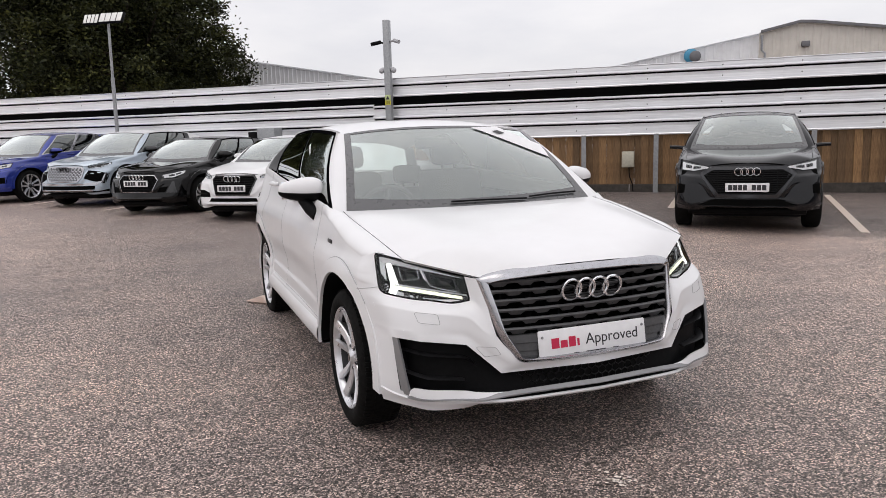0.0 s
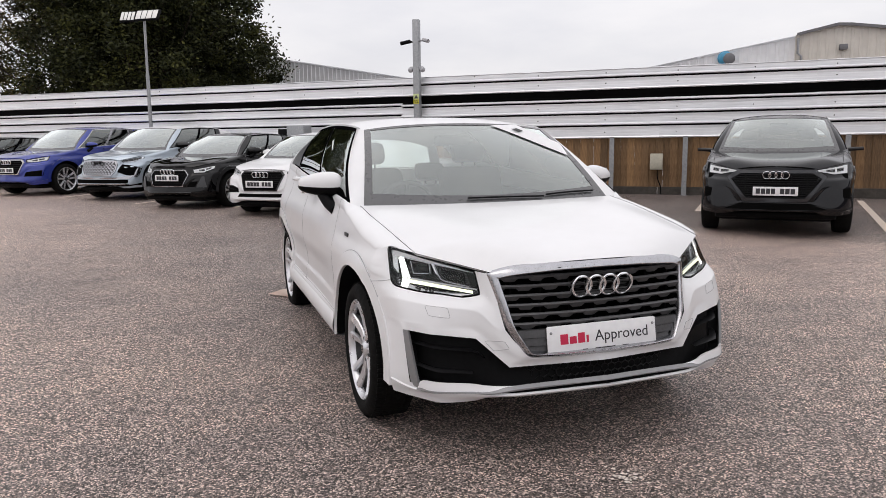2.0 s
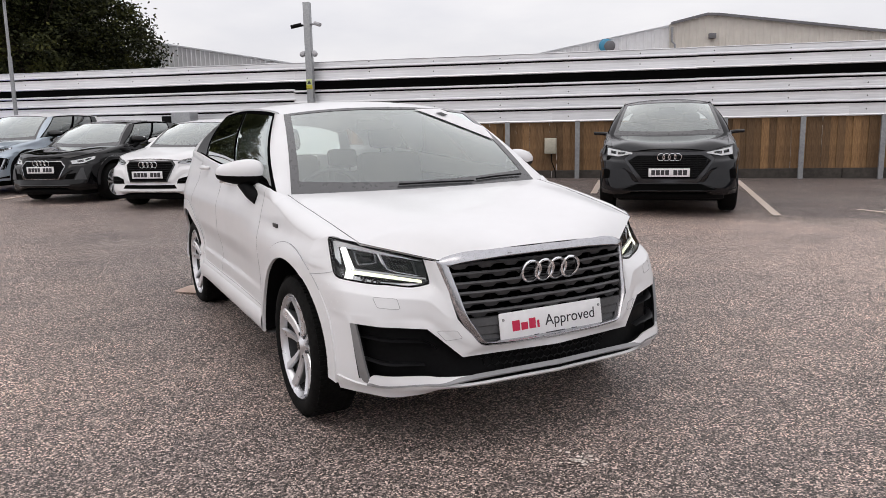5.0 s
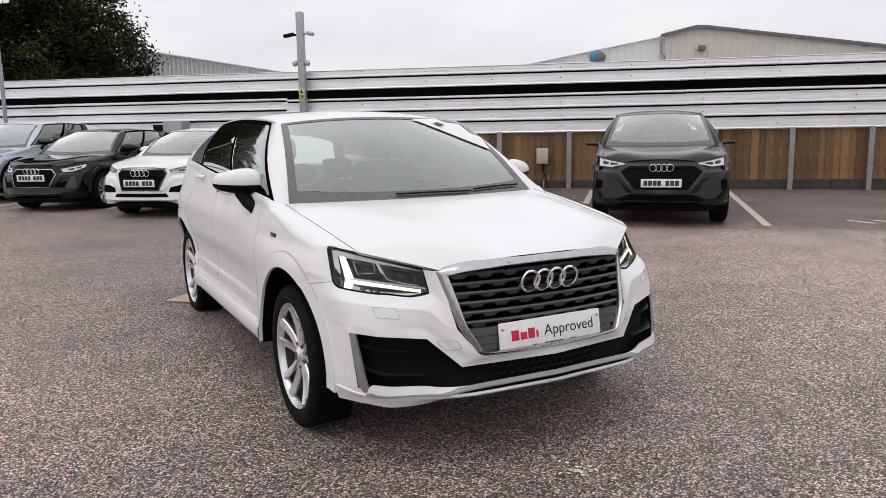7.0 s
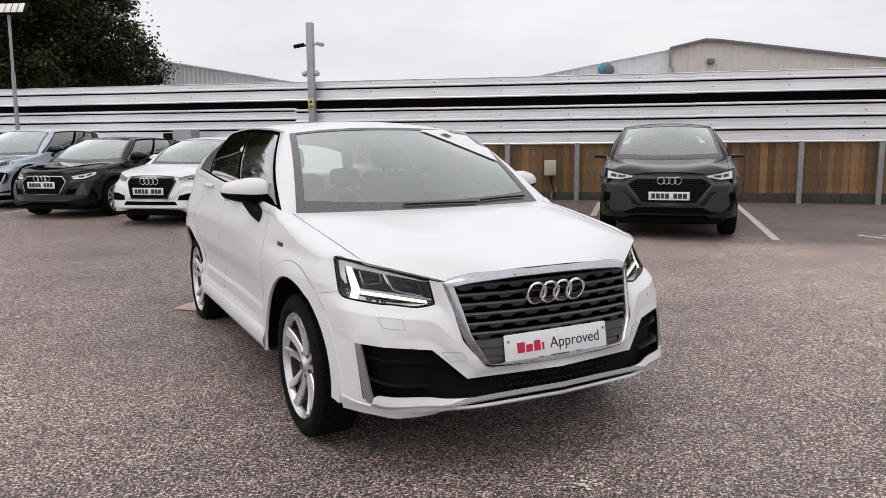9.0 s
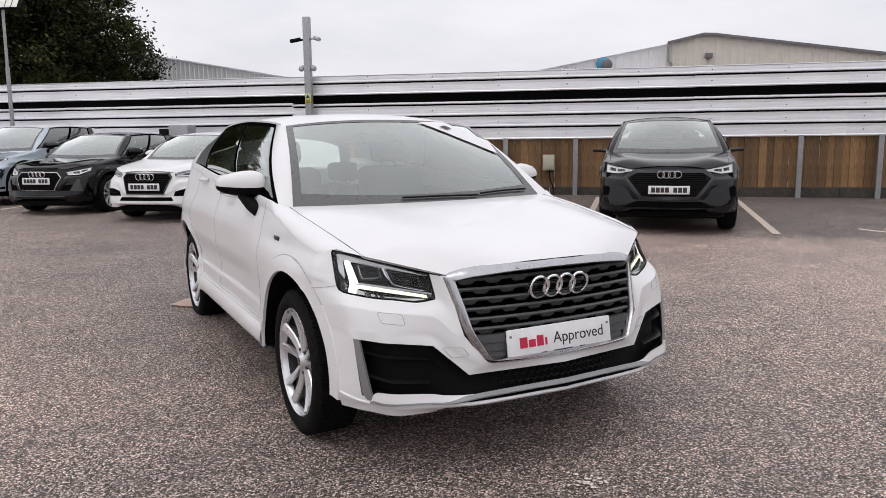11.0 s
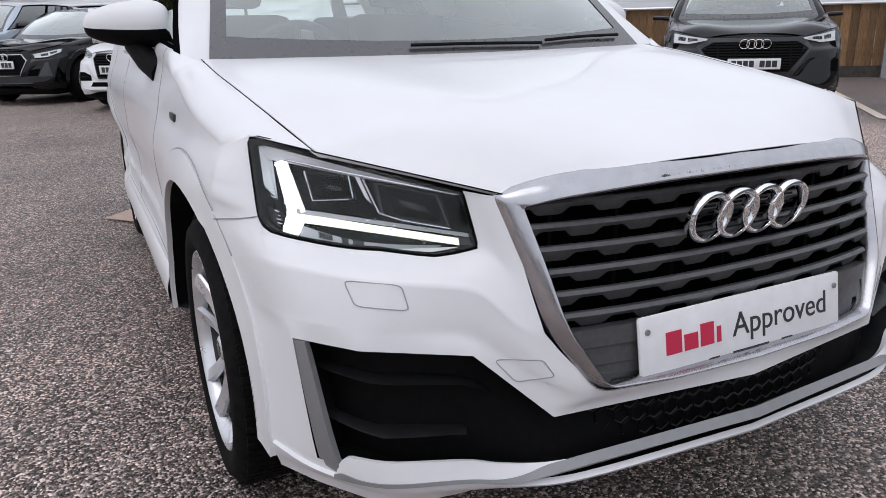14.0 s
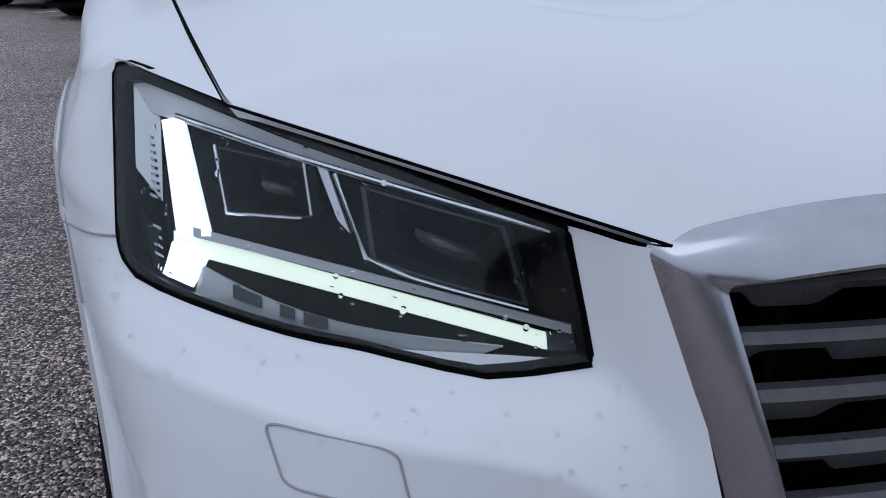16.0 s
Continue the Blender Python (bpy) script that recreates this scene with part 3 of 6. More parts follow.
def car(name, label, paint_mat, shape, place, style, lod=1, rim_mat=None, spokes=5):
    """A whole car facing -y from the middle of its front axle; lod 1 is the fully detailed one."""
    top = empty(name, place)
    tagged(top, label, "car")
    W = shape
    rim_mat = rim_mat or RIM
    sub = 2 if lod else 1

    def wp(f):
        return lambda u, v: W(f(u, v))

    def put(pname, bm, material, parent=top, text="", smooth=40):
        return part(pname, bm, material, parent, text, smooth)

    # bumper skin with its openings left out
    for sx in (1, -1):
        bm = bmesh.new()
        for c in range(5):
            for l in range(6):
                hole = (l == 5 and c == 4) or lod and ((l == 1 and c < 4) or (c == 0 and l >= 3) or (l == 5 and c in (2, 3)))
                if hole:
                    continue
                n = 6 * sub
                grid(bm, mirrored(sx, wp(lambda u, v, c=c, l=l: fascia(c + u, l + v))), n, n)
        bmesh.ops.remove_doubles(bm, verts=bm.verts, dist=1e-4)
        put("bumper", bm, paint_mat, text="painted front bumper half")
    # raised lower lip
    lip_top = [(0, 1.01), (.65, 1.0), (1.20, .98), (1.5, .95), (2.5, .93), (3.7, .74), (4.9, .95)]
    def lip(u, v):
        c = abs(2 * u - 1) * 4.9
        p = fascia_in(c, lerp(keyed([(0, .62), (1.05, .60), (1.6, .56), (3.9, .5)], c), keyed(lip_top, c), v), -.008 * (.4 + .6 * v))
        return W((p.x if u >= .5 else -p.x, p.y, p.z))
    put("lower_lip", sheet(lip, 120, 5, .012), style.get("lip", paint_mat), text="painted lower lip" if lod else "")
    # bonnet
    def bonnet(u, v):
        a = abs(u)
        e = bonnet_edge(v)
        yc = keyed([(0, -.772), (.2, -.66), (.4, -.53), (.55, -.355), (.7, -.10), (.85, .12), (1, .335)], v)
        zc = keyed([(-.772, .842), (-.72, .864), (-.62, .892), (-.40, .927), (-.15, .955), (.10, .980), (.33, 1.000)], yc)
        p = Vector((e.x * u, lerp(yc, e.y, a**2.0), lerp(zc, e.z, a**2.6)))
        p.z += 0.030 * math.exp(-((a - .74) / .30) ** 2) * (1 - a**6) * math.sin(math.pi * min(1, max(0, (v - .02) / .98))) ** .7
        return p
    put("bonnet", sheet(wp(lambda u, v: bonnet(2 * u - 1, v)), 40 * sub, 24 * sub, 0.012), paint_mat, text="smooth painted bonnet")
    # dark gap under the bonnet's edge
    for sx in (1, -1):
        bm = bmesh.new()
        tube(bm, [W((bonnet_edge(i / 40).x * sx * 1.004, bonnet_edge(i / 40).y - .001, bonnet_edge(i / 40).z - .0005)) for i in range(41)], 0.0012, 6)
        put("bonnet_gap", bm, SEAM)
    bm = bmesh.new()
    tube(bm, [W((bonnet(u, 0).x, bonnet(u, 0).y + .002, bonnet(u, 0).z - .002)) for u in [i / 20 - 1 for i in range(41)]], 0.0018, 6)
    put("bonnet_gap", bm, SEAM)
    # sides
    for sx in (1, -1):
        def wing_front(v):
            """The wing's edge round the outer end of the headlight."""
            if v < .75:
                q = fascia(4, lerp(5, 6, v / .75))
                return q
            return Vector((.784, -.342, .886)).lerp(Vector((.706, -.486, .869)), (v - .75) / .25)
        def side(u, v, sx=sx):
            y1 = -.255
            if u < .06:
                f = u / .06
                b0, s1 = wing_front(v), side_point(y1, v)
                tg = side_point(y1 + .03, v) - s1
                tg *= (y1 - b0.y) / .03 * .5
                c = s1 - tg
                p = b0 * (1 - f) ** 2 + c * 2 * f * (1 - f) + s1 * f * f
                b1, t1 = wing_front(0), side_point(y1, 0)
                g1 = side_point(y1 + .03, 0) - t1
                c1 = t1 - g1 * ((y1 - b1.y) / .03 * .5)
                p += (fascia(4 + f, 5) - (b1 * (1 - f) ** 2 + c1 * 2 * f * (1 - f) + t1 * f * f)) * (1 - v) ** 3
                k = min(1, max(0, (v - .55) / .25))
                p = p.lerp(b0.lerp(s1, f), k * k * (3 - 2 * k))
            else:
                p = side_point(lerp(y1, 3.35, (u - .06) / .94), v)
            return W((p.x * sx, p.y, p.z))
        put("side_panel", sheet(side, 100 * sub, 48 * sub if lod else 24), paint_mat, text="painted wing and doors")
        # wheel arches
        for yc in (0, WB):
            def flare(u, v, yc=yc, sx=sx):
                a = lerp(-.06, math.pi + .06, u)
                r = lerp(ARCH_R, FLARE_R + .004, v)
                y, z = yc + r * math.cos(a), .33 + r * math.sin(a)
                x = side_x(max(-.43, y), max(.25, z)) + .014 - .006 * v
                if yc == 0 and y < -.2:
                    x -= .004
                return W((x * sx, y, z))
            put("wheel_arch", sheet(flare, 48, 4, 0.014), style.get("arch", paint_mat), text="painted wheel arch trim")
            def liner(u, v, yc=yc, sx=sx):
                a = lerp(-.04, math.pi + .04, u)
                r = ARCH_R + .004
                x = lerp(side_x(max(-.40, yc + r * math.cos(a)), .6) + .008, .52, v)
                return W((x * sx, yc + r * math.cos(a), .33 + r * math.sin(a)))
            put("arch_liner", sheet(liner, 30, 3), PLASTIC, text="black arch liner")
        # sill blade
        def sill(u, v, sx=sx):
            y = lerp(.44, 2.16, u)
            prof = [(.866, .415), (.890, .395), (.900, .350), (.888, .305), (.82, .285), (.60, .275)]
            p = spline([(q[0], 0, q[1]) for q in prof], v)
            return W((p.x * sx, y, p.z))
        put("sill", sheet(sill, 6, 14), style.get("arch", paint_mat), text="painted side sill")
        # grey lines draw the crease shade above the sill blade and round arch trims
        bm = bmesh.new()
        tube(bm, [W(((side_x(y, .425) + .001) * sx, y, .425)) for y in [lerp(.47, 2.13, i / 20) for i in range(21)]], .0016, 5)
        put("sill_gap", bm, DOOR_SEAM)
        for yc in (0, WB):
            bm = bmesh.new()
            tube(bm, [W(((side_x(max(-.43, yc + (FLARE_R + .006) * math.cos(a)), .33 + (FLARE_R + .006) * math.sin(a)) + .004) * sx, yc + (FLARE_R + .006) * math.cos(a), .33 + (FLARE_R + .006) * math.sin(a))) for a in [lerp(.12, math.pi - (.75 if yc == 0 else .1), i / 30) for i in range(31)]], .0016, 5)
            put("arch_gap", bm, DOOR_SEAM)
        # door seams
        for yk in (.50, 1.52, 2.28):
            bm = bmesh.new()
            pts = []
            for i in range(25):
                v = lerp(.12, .99, i / 24)
                p = side_point(yk + (.0 if yk < 2 else .30 * max(0, .55 - v)), v)
                pts.append(W(((p.x + .0005) * sx, p.y, p.z)))
            tube(bm, pts, 0.0009, 5)
            put("door_gap", bm, DOOR_SEAM)
        # door handles
        for yk in (1.20, 2.08):
            p = side_point(yk, .735)
            bm = bmesh.new()
            tube(bm, [W(((p.x + o) * sx, yk + dy, p.z + .003)) for dy, o in ((-.10, .004), (-.085, .028), (-.03, .036), (.03, .036), (.085, .028), (.10, .004))], lambda f: .013, 8)
            put("door_handle", bm, paint_mat)
    # underbody and engine bay
    bm = bmesh.new()
    box(bm, W((-.62, -.52, .18)), W((.62, 3.2, .42)), None, .03)
    put("underbody", bm, PLASTIC, text="black underbody")
    bm = bmesh.new()
    box(bm, W((-.56, -.55, .40)), W((.56, .10, .78)), None, .03)
    put("engine_cover", bm, PLASTIC)
    # tail
    def tail(u, v):
        a = 2 * u - 1
        yk = lerp(3.38, 3.33, abs(a) ** 3)
        return W((a * lerp(.80, .64, v) * (1 - .05 * (1 - v) ** 4), yk - .10 * v + .03 * (1 - v), lerp(.25, 1.09, v)))
    put("tailgate", sheet(tail, 16, 10, .02), paint_mat)

    # glasshouse
    put("windscreen", sheet(wp(lambda u, v: screen((2 * u - 1) * .985, v * .985 + .005)), 32, 20), GLASS if lod else GLASS_FAR, text="clear laminated windscreen").visible_shadow = False
    # dark frit border
    bm = bmesh.new()
    for f, nu, nv in ((lambda u, v: screen(2 * u - 1, lerp(-.09, .072, v)), 32, 4), (lambda u, v: screen(2 * u - 1, lerp(.968, 1.0, v)), 32, 2),
                      (lambda u, v: screen(lerp(-1, -.94, u), lerp(-.09, 1, v)), 3, 20), (lambda u, v: screen(lerp(.94, 1, u), lerp(-.09, 1, v)), 3, 20)):
        grid(bm, lambda u, v, f=f: W(f(u, v) + Vector((0, -.0016, .0016))), nu, nv)
    put("screen_border", bm, SCREEN_FRIT, text="black printed screen border")
    put("roof", sheet(wp(lambda u, v: roof(2 * u - 1, v)), 32, 30, .02), style.get("roof", paint_mat), text="painted roof")
    blade_end = style.get("blade_end", .72)
    put("headliner", sheet(wp(lambda u, v: roof((2 * u - 1) * .95, v) + Vector((0, 0, -.035))), 12, 12), CABIN_LIGHT)
    for sx in (1, -1):
        # A-pillar from wing to roof rail
        def apillar(u, v, sx=sx):
            a = screen(1.0, u if u > .06 else lerp(-.10, .06, u / .06))
            q = side_glass(.034, u)
            b = Vector((q.x, q.y, q.z))
            p = a.lerp(b, v)
            o = Vector((.012, -.012, 0)) * math.sin(math.pi * v)
            p += o
            return W((p.x * sx, p.y, p.z))
        put("windscreen_pillar", sheet(apillar, 20, 8), paint_mat, text="painted windscreen pillar")
        # windows and dark pillars between them
        for s0, s1, nm in ((.040, .345, "front_door_window"), (.370, .72, "rear_door_window")) if lod else ((.040, .325, "front_door_window"), (.360, .62, "rear_door_window")):
            gm = DARK_GLASS
            put(nm, sheet(lambda u, v, s0=s0, s1=s1, sx=sx: W((lambda p: (p.x * sx, p.y, p.z))(side_glass(lerp(s0, s1, u), lerp(.035, .95, v)))), 16, 8), gm, text="tinted side window").visible_shadow = False
        bm = bmesh.new()
        b0, b1, b2, b3 = (.345, .370, .72, .74) if lod else (.325, .360, .62, .64)
        for s0, s1, v0, v1 in ((.032, .044, 0, 1), (b0, b1, 0, 1), (b2, b3, 0, 1), (.032, b3 + .08, -.02, .035), (.032, b3 + .08, .95, 1.0)):
            grid(bm, lambda u, v, s0=s0, s1=s1, v0=v0, v1=v1, sx=sx: W((lambda p: ((p.x + .003) * sx, p.y, p.z))(side_glass(lerp(s0, s1, u), lerp(v0, v1, v)))), 20, 6)
        put("window_frame", bm, style.get("frame", FRAME_BLACK), text="black window surround")
        put("pillar_blade", sheet(lambda u, v, sx=sx: W((lambda p: ((p.x + .003) * sx, p.y, p.z))(side_glass(lerp(b3, blade_end, u), v))), 8, 8, .01), style.get("blade", BLADE_GREY), text="black rear pillar blade")
        put("rear_pillar", sheet(lambda u, v, sx=sx: W((lambda p: ((p.x + .004) * sx, p.y, p.z))(side_glass(lerp(blade_end, 1.04, u), v))), 6, 8, .015), style.get("pillar", paint_mat))
        bm = bmesh.new()
        grid(bm, lambda u, v, sx=sx: W((lambda p, q: (lerp(p.x, q.x, v) * sx, lerp(p.y, q.y, v), lerp(p.z, q.z, v) + .012 * math.sin(math.pi * v)))(side_glass(u, 1.0), roof(1, max(0, (side_glass(u, 1.0).y - .935) / (3.05 - .935))))), 24, 3)
        put("roof_rail", bm, style.get("rail", paint_mat))
    put("rear_window", sheet(wp(lambda u, v: rear_screen((2 * u - 1) * .9, lerp(.1, .88, v))), 12, 8), WET_GLASS if lod else GLASS).visible_shadow = False
    bm = bmesh.new()
    for a0, a1, b0, b1 in ((-1.05, -.9, 0, 1), (.9, 1.05, 0, 1), (-1, 1, 0, .1), (-1, 1, .88, 1)):
        grid(bm, lambda u, v, a0=a0, a1=a1, b0=b0, b1=b1: W(rear_screen(lerp(a0, a1, u), lerp(b0, b1, v))), 10, 8)
    put("tailgate_frame", bm, paint_mat)

    # cabin
    bm = bmesh.new()
    box(bm, W((-.72, .36, .62)), W((.72, .80, .965)), None, .06)
    put("dashboard", bm, CABIN, text="dark grey dashboard")
    bm = bmesh.new()
    box(bm, W((-.76, .36, .36)), W((.76, 3.1, .50)), None, .02)
    box(bm, W((-.80, .45, .45)), W((-.74, 3.0, .98)), None, .02)
    box(bm, W((.74, .45, .45)), W((.80, 3.0, .98)), None, .02)
    put("cabin_floor", bm, CABIN)
    def seat(cx, y, wdt, zb, hb):
        b = bmesh.new()
        box(b, W((cx - wdt, y, zb)), W((cx + wdt, y + .50, zb + .16)), None, .06)
        r = Matrix.Translation(W((cx, y + .50, zb + .12))) @ Matrix.Rotation(radians(-18), 4, "X")
        box(b, (-wdt, -.06, 0), (wdt, .07, hb), r, .06)
        put("seat", b, CABIN, text="dark cloth seat")
        for hx in ((0,) if wdt < .4 else (-.36, .36)):
            b = bmesh.new()
            box(b, (hx - .13, -.05, hb + .03), (hx + .13, .05, hb + .19), r, .045)
            tube(b, [r @ Vector((hx - .05, 0, hb - .04)), r @ Vector((hx - .05, 0, hb + .07))], .007, 6)
            tube(b, [r @ Vector((hx + .05, 0, hb - .04)), r @ Vector((hx + .05, 0, hb + .07))], .007, 6)
            put("headrest", b, CABIN)
    seat(-.38, 1.05, .25, .50, .56)
    seat(.38, 1.05, .25, .50, .56)
    seat(0, 1.92, .62, .42, .46)
    b = bmesh.new()
    rot = Matrix.Translation(W((-.37, .86, .93))) @ Matrix.Rotation(radians(-65), 4, "X")
    tube(b, [rot @ Vector((.185 * math.cos(k * math.tau / 36), .185 * math.sin(k * math.tau / 36), 0)) for k in range(36)], .015, 8, True)
    for a in (.0, math.pi, -math.pi / 2):
        tube(b, [rot @ Vector((.04 * math.cos(a), .04 * math.sin(a), -.02)), rot @ Vector((.18 * math.cos(a), .18 * math.sin(a), 0))], .016, 6)
    put("steering_wheel", b, CABIN_TRIM, text="dark leather steering wheel")
    b = bmesh.new()
    box(b, (-.12, -.02, -.035), (.12, .02, .035), Matrix.Translation(W((0, 1.02, 1.345))), .015)
    put("rear_view_mirror", b, GLOSS_BLACK)

    # wipers
    for u0, u1, v0, v1 in ((-.22, .42, .030, .012), (.45, .90, .026, .006)) if lod else ():
        bm = bmesh.new()
        tube(bm, [W(screen(lerp(u0, u1, i / 12), lerp(v0, v1, i / 12) + .01 * math.sin(math.pi * i / 12)) + Vector((0, -.010, .010))) for i in range(13)], .0055, 6)
        put("wiper", bm, PLASTIC, text="black wiper blade")
    if lod:
        bm = bmesh.new()
        STRIP_ENDS = ((.31, .96), (.94, .49), (.64, .985), (.985, .70))
        def strip(u, v):
            lo = (lerp(STRIP_ENDS[0][0], STRIP_ENDS[1][0], u), lerp(STRIP_ENDS[0][1], STRIP_ENDS[1][1], u ** 1.1))
            hi = (lerp(STRIP_ENDS[2][0], STRIP_ENDS[3][0], u), lerp(STRIP_ENDS[2][1], STRIP_ENDS[3][1], u ** 1.1))
            return W(screen(lerp(lo[0], hi[0], v), lerp(lo[1], hi[1], v)) + Vector((0, -.005, .006)))
        grid(bm, strip, 24, 3)
        strip_ob = put("screen_banner", bm, PLATE_WHITE, text="white strip across the screen's upper corner")
        bm = bmesh.new()
        grid(bm, lambda u, v: strip(lerp(.20, .32, u), lerp(.3, .6, v)) + Vector((0, -.004, .004)), 6, 2)
        put("banner_bar", bm, RIM_DARK, strip_ob, "plain grey bar")
        for sx in (1, -1):
            bm = bmesh.new()
            box(bm, (-.004, -.038, -.010), (.004, .038, .010), Matrix.Translation(W(((side_x(.24, .872) + .002) * sx, .24, .872))), .003)
            put("wing_badge", bm, RIM_DARK, text="small dark wing badge")

    # mirrors
    for sx in (1, -1):
        c = W((.888 * sx, .750, 1.102))
        def shell(u, v, sx=sx, c=c):
            a, b_ = u * math.tau, v * math.pi
            px = math.cos(b_)
            rr = max(0, math.sin(b_)) ** .55
            ox = px * .118
            taper = 1 - .42 * (px * .5 + .5)
            oy = math.cos(a) * .075 * rr * taper
            oz = math.sin(a) * .088 * rr * taper
            oy = min(oy, .045)
            return Vector((c.x + sx * ox, c.y + oy + .045 * px, c.z + oz * (1.0 if oz > 0 else .9)))
        if style.get("stalk"):
            bm = bmesh.new()
            tube(bm, [W((.80 * sx, .70, 1.005)), W((.90 * sx, .69, 1.02)), W((1.02 * sx, .68, 1.025))], lambda f: lerp(.030, .024, f), 8)
            put("camera_mirror", bm, style["stalk"], text="slim camera mirror arm")
            continue
        mcap = bmesh.new()
        grid(mcap, lambda u, v: shell(lerp(-.035, .535, u), v), 20, 24)
        mir = put("door_mirror", mcap, style.get("mirror", paint_mat), text="painted door mirror cap")
        mlow = bmesh.new()
        grid(mlow, lambda u, v: shell(lerp(.535, .965, u), v), 16, 24)
        tube(mlow, [W((.875 * sx, .76, 1.05)), W((.845 * sx, .70, .995)), W((.815 * sx, .65, .965))], lambda f: lerp(.032, .042, f), 10)
        put("mirror_housing", mlow, PLASTIC, mir, "black lower housing")
        mg = bmesh.new()
        box(mg, (-.095, -.003, -.05), (.095, .003, .05), Matrix.Translation(c + Vector((sx * .005, .046, 0))), .002)
        put("mirror_glass", mg, CHROME, mir)

    # wheels
    tk = .758 * W.half / .895
    for yk in (0, W.wb):
        for sx in (1, -1):
            m = Matrix.Translation((tk * sx, yk, W.wheel))
            if sx < 0:
                m = m @ Matrix.Rotation(math.pi, 4, "Z")
            wheel("wheel", top, m, W.wheel, lod, rim_mat, spokes)
    style["front"](top, W, lod, style, put)
    return top


def grille_outline(inset, drop):
    """Half outline of the grille from the top middle to the bottom middle, drawn in by inset and set back by drop."""
    pts = [(0, -.774, .840), (.20, -.764, .8365), (.40, -.729, .8215), (.464, -.702, .797), (.441, -.744, .68), (.422, -.784, .575), (.345, -.822, .460), (.20, -.836, .454), (0, -.842, .452)]
    # offset the corners first, then round them
    n = len(pts)
    norm = []
    for a, b in zip(pts, pts[1:]):
        d = Vector((b[0] - a[0], 0, b[2] - a[2])).normalized()
        norm.append(Vector((d.z, 0, -d.x)))
    moved = []
    for i, p in enumerate(pts):
        n0, n1 = norm[max(0, i - 1)], norm[min(n - 2, i)]
        reach = inset * keyed([(.452, .62), (.462, .68), (.50, 1.0)], p[2])
        q = Vector(p) + (n0 + n1) / (1 + n0.dot(n1)) * reach
        moved.append(Vector((0 if i in (0, n - 1) else q.x, q.y + drop, q.z)))
    out = [moved[0]]
    for i in range(1, n - 1):
        a, q, b = moved[i - 1], moved[i], moved[i + 1]
        r = max(.005, {2: .055, 3: .010, 4: .03, 5: .045, 6: .032}.get(i, .03) - max(0, inset) * .4)
        s0, s1 = q + (a - q).normalized() * r, q + (b - q).normalized() * r
        out += [s0.lerp(q, t).lerp(q.lerp(s1, t), t) for t in (0, .2, .4, .6, .8, 1)]
    return out + [moved[-1]]


def full_loop(half):
    return [Vector(p) for p in half] + [Vector((-p.x, p.y, p.z)) for p in half[-2:0:-1]]


def loop_band(bm, loops):
    """Joins closed loops of points into a band."""
    vs = [[bm.verts.new(p) for p in lp] for lp in loops]
    n = len(loops[0])
    for a, b in zip(vs, vs[1:]):
        for i in range(n):
            j = (i + 1) % n
            bm.faces.new([a[i], a[j], b[j], b[i]])
    return vs


def grille_width(z):
    return keyed([(.464, .338), (.575, .422), (.68, .440), (.794, .462), (.836, .40)], z)


def grille_y(x, z):
    return keyed([(.46, -.838), (.575, -.832), (.70, -.806), (.836, -.772)], z) + .048 * (abs(x) / .45) ** 2.4 * 1.1


def number_plate(top, put, y, z0, z1, half, bars):
    bm = bmesh.new()
    box(bm, (-half, y - .004, z0), (half, y + .006, z1), None, .004)
    pl = put("number_plate", bm, PLATE_WHITE, top, "white number plate with dark bars")
    for x0, x1 in bars:
        b = bmesh.new()
        box(b, (x0, y - .0055, z0 + .022), (x1, y - .0035, z1 - .022))
        put("plate_bar", b, PLATE_DARK, pl, smooth=0)
    return pl


def front_map():
    """How far forward the front surface lies, over a fine lattice seen from ahead."""
    flat = TABLE.reshape(-1, 3)
    out = np.zeros((91, 70))
    for i in range(91):
        near = flat[abs(flat[:, 0] - i * .01) < .02]
        if len(near) < 40:
            near = flat[flat[:, 0] > .80]
        for j in range(70):
            q = (near[:, 0] - i * .01) ** 2 + (near[:, 2] - .24 - j * .01) ** 2
            k = np.argpartition(q, 5)[:6]
            wt = 1 / (q[k] + 1e-5)
            out[i, j] = float((near[k, 1] * wt).sum() / wt.sum())
    return out


FRONT = front_map()


def front_y(x, z):
    """The front surface's place along y, between lattice points."""
    f, g = min(89.99, abs(x) / .01), min(68.99, max(0, (z - .24) / .01))
    i, j = int(f), int(g)
    u, v = f - i, g - j
    return float(FRONT[i, j] * (1 - u) * (1 - v) + FRONT[i + 1, j] * u * (1 - v) + FRONT[i, j + 1] * (1 - u) * v + FRONT[i + 1, j + 1] * u * v)


